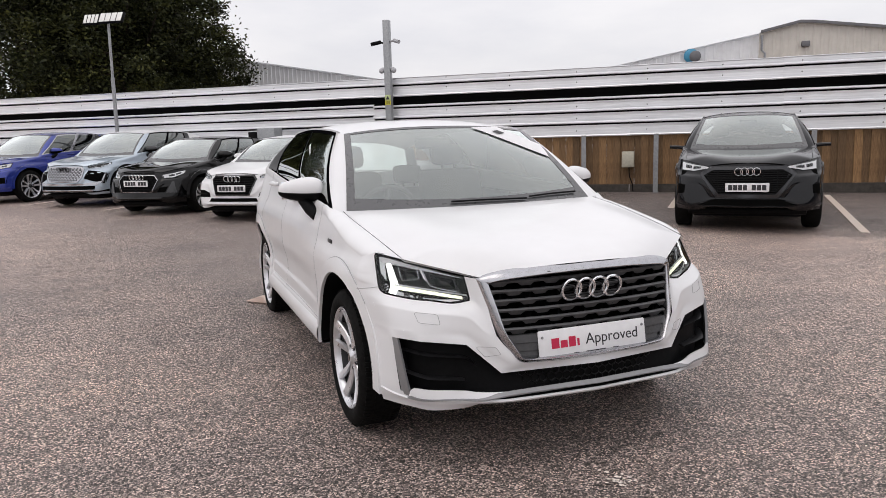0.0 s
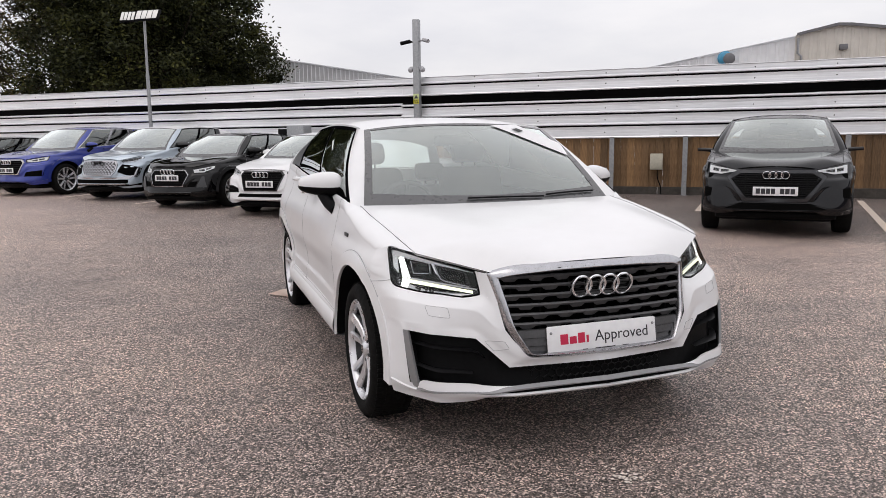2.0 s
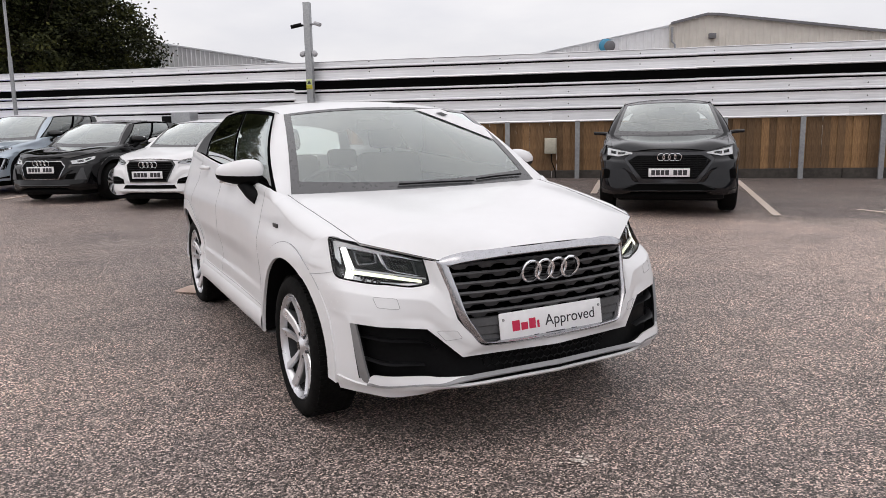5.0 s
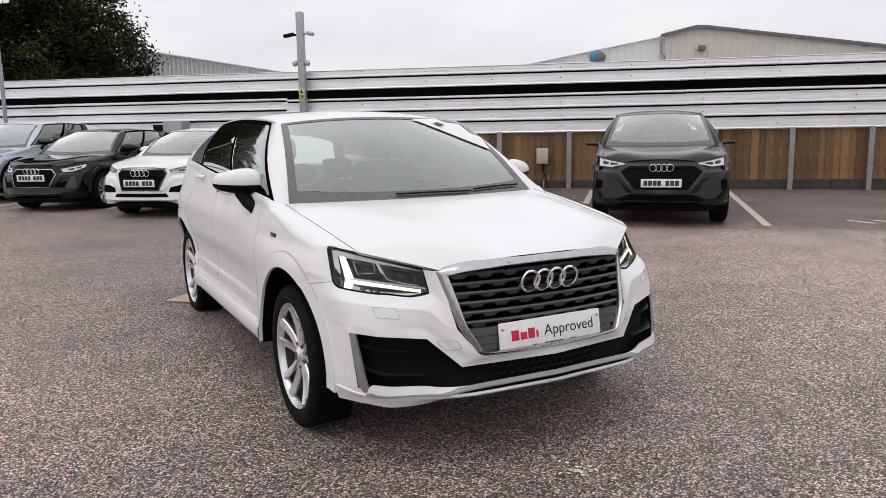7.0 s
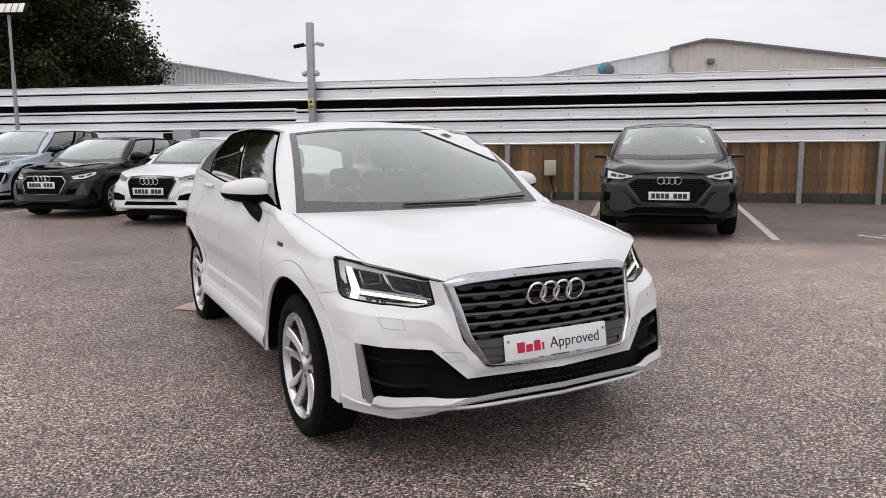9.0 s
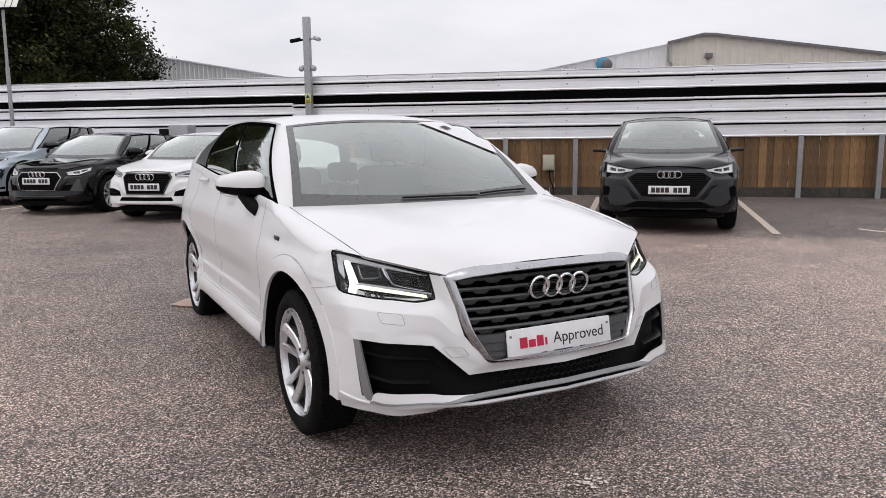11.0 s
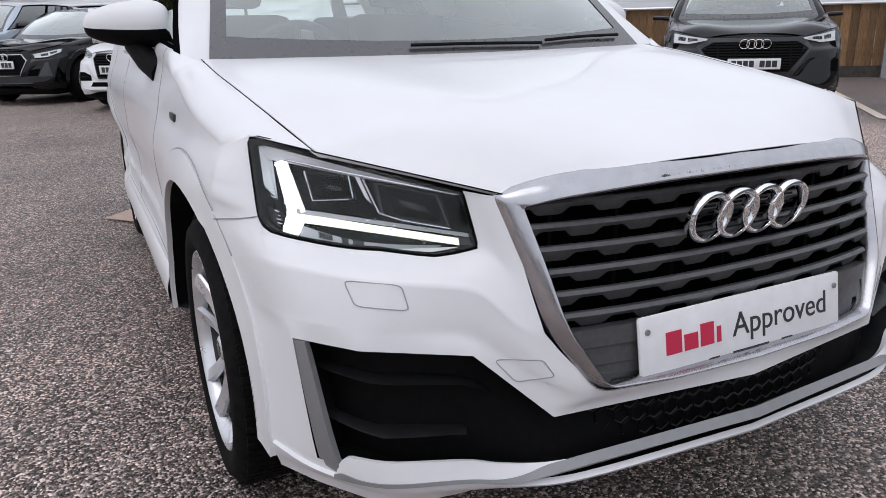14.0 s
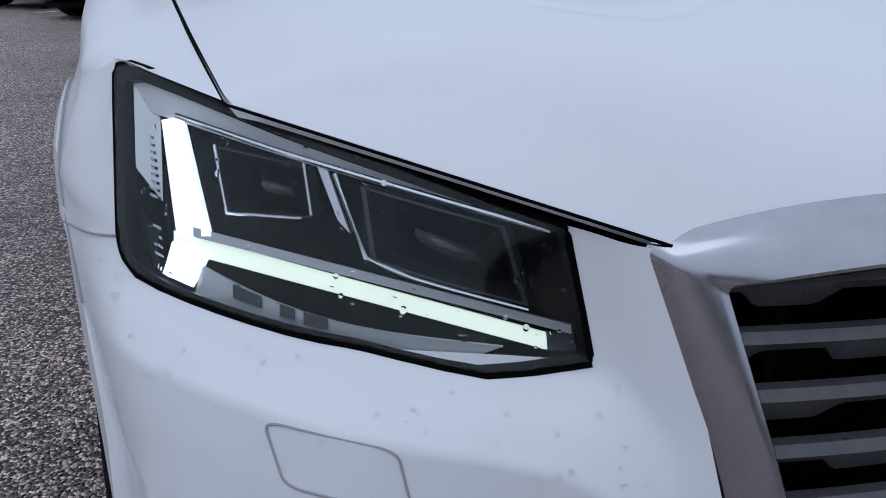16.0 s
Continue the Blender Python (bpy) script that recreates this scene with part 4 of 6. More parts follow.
def headlight(top, W, put, sx, style):
    """A headlamp unit set into the opening beside the grille."""
    def at(u, v, d):
        p = fascia_in(2 + 2 * u, 5 + v, d)
        return W((p.x * sx, p.y, p.z))
    n = 14
    # outline with rounded outer end and the dip of the lower edge
    def low(u):
        return keyed([(0, .0), (.10, -.10), (.215, -.20), (.33, -.10), (.45, .0), (.64, .02), (.90, .0), (1, .0)], u)
    edge = [(i / n, low(i / n)) for i in range(n)] + [(1, i / n) for i in range(n)] + [(1 - i / n, 1) for i in range(n)] + [(0, 1 - i / n) for i in range(n)]
    def rounded(u, v):
        """Draws the outer corners in."""
        for vc, ru, rv in ((0, .10, .26), (1, .055, .10)):
            du, dv = (u - (1 - ru)) / ru, ((rv - v) if vc == 0 else (v - (1 - rv))) / rv
            if du > 0 and dv > 0:
                k = max(du, dv) / math.hypot(du, dv)
                u, v = 1 - ru + du * k * ru, (rv - dv * k * rv) if vc == 0 else (1 - rv + dv * k * rv)
        return u, v
    edge = [rounded(u, v) for u, v in edge]
    inner = [(lerp(.5, u, .935), lerp(.49, v, .86)) for u, v in edge]
    deep = [(lerp(.5, u, .925), lerp(.49, v, .84)) for u, v in edge]
    def floor_depth(u):
        return .034 + .050 * math.sin(math.pi * min(1, max(0, u)))
    bm = bmesh.new()
    loop_band(bm, [[at(u, v, .012) for u, v in edge], [at(u, v, -.001) for u, v in edge], [at(u, v, -.0005) for u, v in inner], [at(u, v, floor_depth(u)) for u, v in deep]])
    grid(bm, lambda u, v: at(lerp(.035, .965, u), lerp(.07, .93, v), floor_depth(lerp(.035, .965, u))), n, n)
    lamp = put("headlight", bm, LAMP_BLACK, top, "dark headlamp with lit running light")
    def piece(nm, f, nu, nv, thick, material, text=""):
        return put(nm, sheet(f, nu, nv, thick), material, lamp, text)
    def quad(nm, a, b, c, d, depth, material, thick=.004, text="", nu=8, nv=4):
        """A plate between four places in lamp coordinates: a to b along one long edge, d to c along the other."""
        def f(u, v):
            p = (lerp(lerp(a[0], b[0], u), lerp(d[0], c[0], u), v), lerp(lerp(a[1], b[1], u), lerp(d[1], c[1], u), v))
            return at(p[0], p[1], lerp(depth[0], depth[1], v) if isinstance(depth, tuple) else depth)
        return piece(nm, f, nu, nv, thick, material, text)
    def line(nm, pts, r, depth, material, text=""):
        b = bmesh.new()
        path = []
        for p, q in zip(pts, pts[1:]):
            path += [at(lerp(p[0], q[0], k / 6), lerp(p[1], q[1], k / 6), depth) for k in range(6)]
        path.append(at(*pts[-1], depth))
        tube(b, path, r, 8)
        return put(nm, b, material, lamp, text)
    # lit elements
    quad("running_light", (.872, .79), (.836, .33), (.750, .395), (.812, .84), .012, DRL, .004, "bright white vertical light bar")
    quad("running_light", (.850, .30), (.880, .105), (.800, .110), (.760, .30), .012, DRL, .004)
    strip = lambda u, v: at(.845, lerp(.262, .352, v), .012).lerp(at(.108, lerp(.055, .178, v), .012), u)
    piece("light_strip", strip, 14, 3, .005, DRL_SOFT, "pale yellow-green lit strip")
    piece("strip_edge", lambda u, v: at(.790, lerp(.362, .405, v), .011).lerp(at(.05, lerp(.190, .255, v), .011), u), 14, 2, .004, LAMP_GREY)
    quad("strip_end", (.105, .055), (.045, .050), (.045, .20), (.105, .18), .013, LAMP_DARK)
    # bright shelves round the inner edge
    piece("upper_shelf", lambda u, v: at(lerp(.945, .05, u), lerp(lerp(.80, .90, u), lerp(.925, .945, u), v), lerp(.014, .005, v)), 18, 4, .002, LAMP_CLEAR, "satin silver inner shelf")
    piece("side_shelf", lambda u, v: at(lerp(.893, .945, u), lerp(lerp(.45, .55, u), .925, v), lerp(.018, .006, u)), 6, 10, .002, LAMP_PALE, "grey side reflector")
    quad("lower_corner", (.905, .06), (.968, .20), (.955, .38), (.895, .30), (.016, .012), LAMP_DARK, .002)
    line("upper_trim", [(.815, .835), (.45, .875), (.055, .915)], .0024, .007, LAMP_CHROME, "thin bright upper trim")
    # lower tray
    quad("lower_tray", (.775, .245), (.19, .060), (.25, -.03), (.80, .085), (.013, .018), LAMP_PALE, .003, "pale reflector tray", 14, 4)
    for u0, u1 in ((.70, .64), (.60, .57), (.55, .50)):
        quad("tray_slot", (u0, lerp(.10, .215, .78) + (u0 - .6) * .25), (u1, lerp(.10, .215, .78) + (u1 - .6) * .25), (u1, .125 + (u1 - .6) * .25), (u0, .115 + (u0 - .6) * .25), .0115, LAMP_DARK, .002, nu=3)
    line("tray_edge", [(.79, .075), (.50, .02), (.20, -.035)], .0012, .010, LAMP_CHROME)
    # projector pockets
    for a, b, c, d, sag in (((.705, .520), (.520, .620), (.528, .835), (.728, .775), .030), ((.405, .500), (.135, .345), (.160, .835), (.415, .830), .034)):
        def inside(u, v, k, depth, a=a, b=b, c=c, d=d):
            uu, vv = lerp(.5, u, k), lerp(.5, v, k)
            p = (lerp(lerp(a[0], b[0], uu), lerp(d[0], c[0], uu), vv), lerp(lerp(a[1], b[1], uu), lerp(d[1], c[1], uu), vv))
            return at(p[0], p[1], depth)
        ring = [(i / 8, 0) for i in range(8)] + [(1, i / 8) for i in range(8)] + [(1 - i / 8, 1) for i in range(8)] + [(0, 1 - i / 8) for i in range(8)]
        b_ = bmesh.new()
        loop_band(b_, [[inside(u, v, k, z) for u, v in ring] for k, z in ((1.08, .020), (1.0, .012), (.93, .012), (.90, .020), (.72, .046))])
        put("projector_surround", b_, LAMP_MID, lamp, "dark grey projector surround")
        b_ = bmesh.new()
        grid(b_, lambda u, v: inside(u, v, .80, .046 - sag * max(0, 1 - (2 * u - 1) ** 2) * max(0, 1 - (2 * v - 1) ** 2)), 14, 12)
        put("projector_lens", b_, GLOSS_BLACK, lamp, "dark glass projector lens")
    line("projector_trim", [(.728, .775), (.705, .520), (.540, .605)], .0016, .010, LAMP_CHROME)
    line("projector_trim", [(.530, .845), (.520, .630)], .0013, .010, LAMP_CHROME)
    line("projector_trim", [(.462, .845), (.412, .505), (.330, .440), (.135, .330)], .0019, .009, LAMP_CHROME)
    quad("divider", (.500, .852), (.462, .640), (.440, .600), (.478, .852), .010, LAMP_SILVER, .003)
    # small ribs beside the light bar
    for v0, v1, cnt in ((.46, .70, 9), (.20, .33, 4)):
        for k in range(cnt):
            v = lerp(v0, v1, k / (cnt - 1))
            uo = lerp(.872, .900, (v - .2) / .5)
            quad("light_rib", (uo + .034, v - .006), (uo + .006, v - .006), (uo + .006, v + .006), (uo + .034, v + .006), .013, LAMP_CHROME, .003, nu=3, nv=2)
    lens = put("lens", sheet(lambda u, v: at(*rounded(lerp(.004, .996, u), lerp(low(u) + .01, .99, v)), -.002 - .004 * math.sin(math.pi * u) ** .5 * math.sin(math.pi * v) ** .5), 2 * n, n), LENS, lamp, "clear plastic lens")
    lens.visible_shadow = False
    b = bmesh.new()
    tube(b, [at(lerp(.5, u, .998), lerp(.5, v, .995), .0005) for u, v in edge], .0032, 8, True)
    put("lamp_gap", b, SEAM, lamp)
    # painted skin that closes the rounded outer corners
    for vc, ru, rv in ((0, .10, .26), (1, .055, .10)):
        b = bmesh.new()
        k0 = b.verts.new(at(1.004, vc - (.01 if vc == 0 else -.01), .0))
        arc = []
        for q in range(9):
            a = q * math.pi / 16
            arc.append(b.verts.new(at(1 - ru + ru * math.sin(a), rv - rv * math.cos(a) if vc == 0 else 1 - rv + rv * math.cos(a), -.0004)))
        for p0, p1 in zip(arc, arc[1:]):
            b.faces.new([k0, p0, p1])
        put("lamp_corner", b, WHITE, lamp)
    # and the sliver of wing between the lamp's outer end and the wing's edge
    def sliver(u, v):
        a = fascia_in(4 - .22 * u, 6, -.0004)
        c = Vector((.784, -.342, .886)).lerp(Vector((.706, -.486, .869)), .36 * u)
        p = a.lerp(c, 1.15 * v - .05)
        return W((p.x * sx, p.y, p.z + .0008))
    put("lamp_corner", sheet(sliver, 6, 3), WHITE, lamp)
    return lamp


def front_details(top, W, lod, style, put):
    """Grille, lower intake, lamps, badge and plate."""
    def w(p):
        return W((p[0], p[1], p[2]))
    # dark cavity behind the grille and intake
    bm = bmesh.new()
    grid(bm, lambda u, v: w(((2 * u - 1) * lerp(.40, .47, v), -.70 + .06 * abs(2 * u - 1) ** 2 + .0 * v, lerp(.25, .82, v))), 8, 8)
    grid(bm, lambda u, v: w(((2 * u - 1) * .80, -.62 + .16 * abs(2 * u - 1) ** 2, lerp(.25, .60, v))), 16, 4)
    put("grille_backing", bm, SEAM, top, "black cavity behind the grille")
    # frame
    bm = bmesh.new()
    # a broad outer face turned outwards, a soft ridge, and a narrow inner face turned in
    rings = [full_loop(grille_outline(a, d)) for a, d in ((-.005, .018), (-.001, .005), (.003, -.003), (.013, -.013), (.022, -.0205), (.0255, -.0228), (.0280, -.0228), (.0305, -.0205), (.036, -.006), (.0385, .004), (.0395, .030), (.0395, .07))]
    fine = []
    for r in rings:
        fine.append([w(p) for p in r])
    loop_band(bm, fine)
    gr = put("grille", bm, SILVER, top, "single frame grille with satin silver surround", 32)
    # broad slats whose lower edge steps down in turn
    for k in range(6):
        z = lerp(.782, .592, k / 5)
        hwid = grille_width(z) - .030
        bm = bmesh.new()
        nx = 150
        top_pts, lip_pts, mid_pts, low_pts, back_pts = [], [], [], [], []
        for i in range(nx + 1):
            x = lerp(-hwid, hwid, i / nx)
            y = grille_y(x, z) + .012
            ph = ((x + (.055 if k % 2 else 0)) / .11) % 1
            st = min(1, max(0, (abs(ph - .5) - .19) * 9))
            lip = lerp(.0200, .0070, st)
            top_pts.append(w((x, y + .014, z + .0070)))
            lip_pts.append(w((x, y + .006, z + .0065)))
            mid_pts.append(w((x, y - .001, z + .0010)))
            low_pts.append(w((x, y + .003 + lip * .35, z - lip)))
            back_pts.append(w((x, y + .012 + lip * .35, z - lip * .9)))
        vs = [[bm.verts.new(p) for p in row] for row in (top_pts, lip_pts, mid_pts, low_pts, back_pts)]
        for a, b in zip(vs, vs[1:]):
            for i in range(nx):
                bm.faces.new([a[i], a[i + 1], b[i + 1], b[i]])
        put("grille_slat", bm, GRILLE_MAT, gr, "grey stepped slat", 24)
    # upright struts
    for k in range(-3, 4):
        bm = bmesh.new()
        x = k * .125
        box(bm, w((x - .004, grille_y(x, .7) + .055, .50)), w((x + .004, grille_y(x, .7) + .10, .80)))
        put("grille_strut", bm, PLASTIC, gr, smooth=0)
    # closed panels beside the plate
    for sx in (1, -1):
        for k in range(3):
            z0, z1 = .470 + k * .034, .470 + k * .034 + .0315
            bm = bmesh.new()
            x0, x1 = .20, min(grille_width(z0), grille_width(z1)) - .022
            a = [w((lerp(x0, x1, i / 6) * sx, grille_y(lerp(x0, x1, i / 6), z0) + .004, z0)) for i in range(7)]
            c = [w((lerp(x0, x1 + .012, i / 6) * sx, grille_y(lerp(x0, x1, i / 6), z1) + .009, z1)) for i in range(7)]
            ribbon(bm, a, c, (0, .02, 0))
            put("grille_panel", bm, GRILLE_MAT, gr, "dark grey closed panel", 30)
    # badge rings on short dark pegs
    ring_badge(gr, w((0, grille_y(0, .735) - .010, .735)), .0435, .22, .0085)
    for k in range(4):
        bm = bmesh.new()
        cx = (k - 1.5) * .0435 * 1.5
        for zz in (.710, .724, .738, .752):
            tube(bm, [w((cx - .026, grille_y(0, zz) + .004, zz)), w((cx + .026, grille_y(0, zz) + .004, zz))], .0022, 5)
        put("badge_grid", bm, PLASTIC, gr)
    # lower intake: recessed floor, mesh cells, vanes and trims
    bm = bmesh.new()
    def tray(u, v):
        c = abs(2 * u - 1) * 4
        dep = keyed([(0, .0), (.25, .055), (.75, .055), (1, .0)], v)
        lv = keyed([(0, 1.0), (.25, 1.02), (.75, 1.98), (1, 2.0)], v)
        p = fascia_in(c, lv, dep if c < 3.9 else dep * .2)
        return w((p.x * (1 if u >= .5 else -1), p.y, p.z))
    grid(bm, tray, 64, 16)
    intake = put("air_intake", bm, PLASTIC, top, "black lower air intake")
    for sx in (1, -1):
        for l, c0, c1 in ((1.35, 2.0, 3.9), (1.68, 1.7, 3.9)):
            bm = bmesh.new()
            a = [w(Vector((sx, 1, 1)) * fascia_in(lerp(c0, c1, i / 12), l, .010 + .02 * abs(i / 6 - 1))) for i in range(13)]
            c = [w(Vector((sx, 1, 1)) * fascia_in(lerp(c0, c1, i / 12), l + .025, .022 + .02 * abs(i / 6 - 1))) for i in range(13)]
            ribbon(bm, a, c, (0, .03, 0))
            put("intake_vane", bm, INTAKE, intake)
        # upright trim at the outer end of the duct
        bm = sheet(lambda u, v, sx=sx: w(Vector((sx, 1, 1)) * fascia_in(lerp(lerp(3.60, 3.80, v), lerp(3.96, 4.02, v), u), lerp(.80 + .10 * u, 1.98, v), -.004 + .005 * u)), 6, 18, .012)
        put("duct_trim", bm, DUCT_GREY, top, "satin grey upright duct trim", 30)
    # bright strip along the lower edge of the middle opening
    b_low = [(0, 1.30), (.62, 1.28), (.97, 1.25), (1.25, 1.15), (1.5, 1.04), (1.77, 1.0), (2.88, .93), (3.75, .80)]
    b_top = [(0, 1.44), (.62, 1.41), (.97, 1.38), (1.25, 1.32), (1.5, 1.26), (1.77, 1.22), (2.88, 1.20), (3.45, 1.17), (3.60, 1.10), (3.70, .90)]
    def blade(c, v, sx, lift):
        p = fascia_in(c, lerp(keyed(b_low, c), keyed(b_top, c), v), -lift * (1 - .7 * v))
        return w((p.x * sx, p.y, p.z))
    for sx in (1, -1):
        put("lower_blade", sheet(lambda u, v, sx=sx: blade(lerp(1.0, 3.70, u), v, sx, .010), 40, 4, .010), WHITE, top, "painted blade under the duct", 30)
    s_top = [(0, 1.0), (.9, 1.0), (1.15, .85), (1.4, .45), (1.7, .24), (3.3, .22), (3.7, .5)]
    def strip(u, v):
        c = abs(2 * u - 1) * 3.72
        return blade(c, lerp(-.02, keyed(s_top, c), v), 1 if u >= .5 else -1, .013)
    put("lower_trim", sheet(strip, 120, 3, .012), DUCT_GREY, top, "satin grey lower strip", 30)
    # honeycomb behind the middle opening
    for k in range(4):
        for i in range(-11, 12):
            x = (i + .5 * (k % 2)) * .0338
            z = .346 + k * .0293
            if abs(x) > .385 - .03 * (k == 3):
                continue
            bm = bmesh.new()
            y = -.835 + .10 * (abs(x) / .42) ** 2.6 + .028
            tube(bm, [w((x + .0185 * math.cos(a), y, z + .0185 * math.sin(a))) for a in [math.pi / 6 + q * math.tau / 6 for q in range(6)]], .0021, 5, True)
            put("mesh_cell", bm, INTAKE, intake)
    # seam between bumper and wing
    for sx in (1, -1):
        bm = bmesh.new()
        tube(bm, [w(Vector((sx, 1, 1)) * fascia_in(lerp(4.0, 4.97, k / 10), lerp(5.20, 4.84, k / 10), -.0012)) for k in range(11)], .0012, 5)
        put("bumper_gap", bm, DOOR_SEAM, top)
    # washer caps and tow covers: thin outlines following the skin
    for sx in (1, -1):
        for nm, quad in (("washer_cap", [(.708, .668), (.628, .661), (.622, .620), (.699, .628)]), ("tow_cover", [(.502, .530), (.432, .531), (.414, .500), (.470, .489)])):
            pts = []
            for q in range(4):
                a, b_, c_ = Vector(quad[q - 1]), Vector(quad[q]), Vector(quad[(q + 1) % 4])
                s0, s1 = b_ + (a - b_) * .16, b_ + (c_ - b_) * .16
                pts += [s0.lerp(b_, t / 4).lerp(b_.lerp(s1, t / 4), t / 4) for t in range(5)]
                pts += [s1.lerp(c_ + (b_ - c_) * .16, t / 4) for t in (1, 2, 3)]
            bm = bmesh.new()
            tube(bm, [w((p.x * sx, front_y(p.x, p.y) - .0008, p.y)) for p in pts], .0010, 5, True)
            put(nm, bm, DOOR_SEAM, top, "small painted cover outline")
    for sx in (1, -1):
        headlight(top, W, put, sx, style)
    # show plate
    py, zc = 0, 0
    bm = bmesh.new()
    box(bm, (-.26, py - .004, zc - .0555), (.26, py + .006, zc + .0555), None, .005)
    pl = put("show_plate", bm, PLATE_WHITE, top, "white show plate with red bar and dark word")
    pl.matrix_local = Matrix.Translation((-.008, -.828, .5265)) @ Matrix.Rotation(radians(-9), 4, "X")
    b = bmesh.new()
    # red word drawn as plain strokes
    for x0, x1, z0, z1 in ((-.202, -.166, -.020, .022), (-.159, -.127, -.020, .010), (-.120, -.088, -.020, .022), (-.080, -.070, -.020, .010)):
        box(b, (x0, py - .0055, zc + z0 - .003), (x1, py - .0035, zc + z1 - .003))
    put("red_bar", b, PLATE_RED, pl, "plain red bars", 0)
    tm = Matrix.Translation((-.040, py - .0045, zc - .021)) @ Matrix.Rotation(math.pi / 2, 4, "X")
    text_mesh("word", "Approved", .0645, PLATE_DARK, pl, tm)
    for x in (-.243, .243):
        b = bmesh.new()
        lathe(b, [(.001, .003), (.005, .003), (.006, 0)], 12, Matrix.Translation((x, py - .004, zc + .028)) @ Matrix.Rotation(-math.pi / 2, 4, "Z"))
        put("plate_screw", b, DUCT_GREY, pl)
    b = bmesh.new()
    for x0, x1 in ((-.10, -.075), (-.04, .055), (.09, .12)):
        box(b, (x0, py - .0046, zc - .0525), (x1, py - .0036, zc - .0495))
    put("small_print", b, RIM_DARK, pl, "tiny grey print", 0)


def mesh_width(half, z):
    """Half width of a face outline at height z."""
    side = sorted((p[1], p[0]) for p in half[1:-1])
    return float(np.interp(z, [p[0] for p in side], [p[1] for p in side]))


def line_at(pts, t):
    """A place along a line of (x, z) points, t from 0 to 1."""
    f = t * (len(pts) - 1)
    i = min(int(f), len(pts) - 2)
    return lerp(pts[i][0], pts[i + 1][0], f - i), lerp(pts[i][1], pts[i + 1][1], f - i)


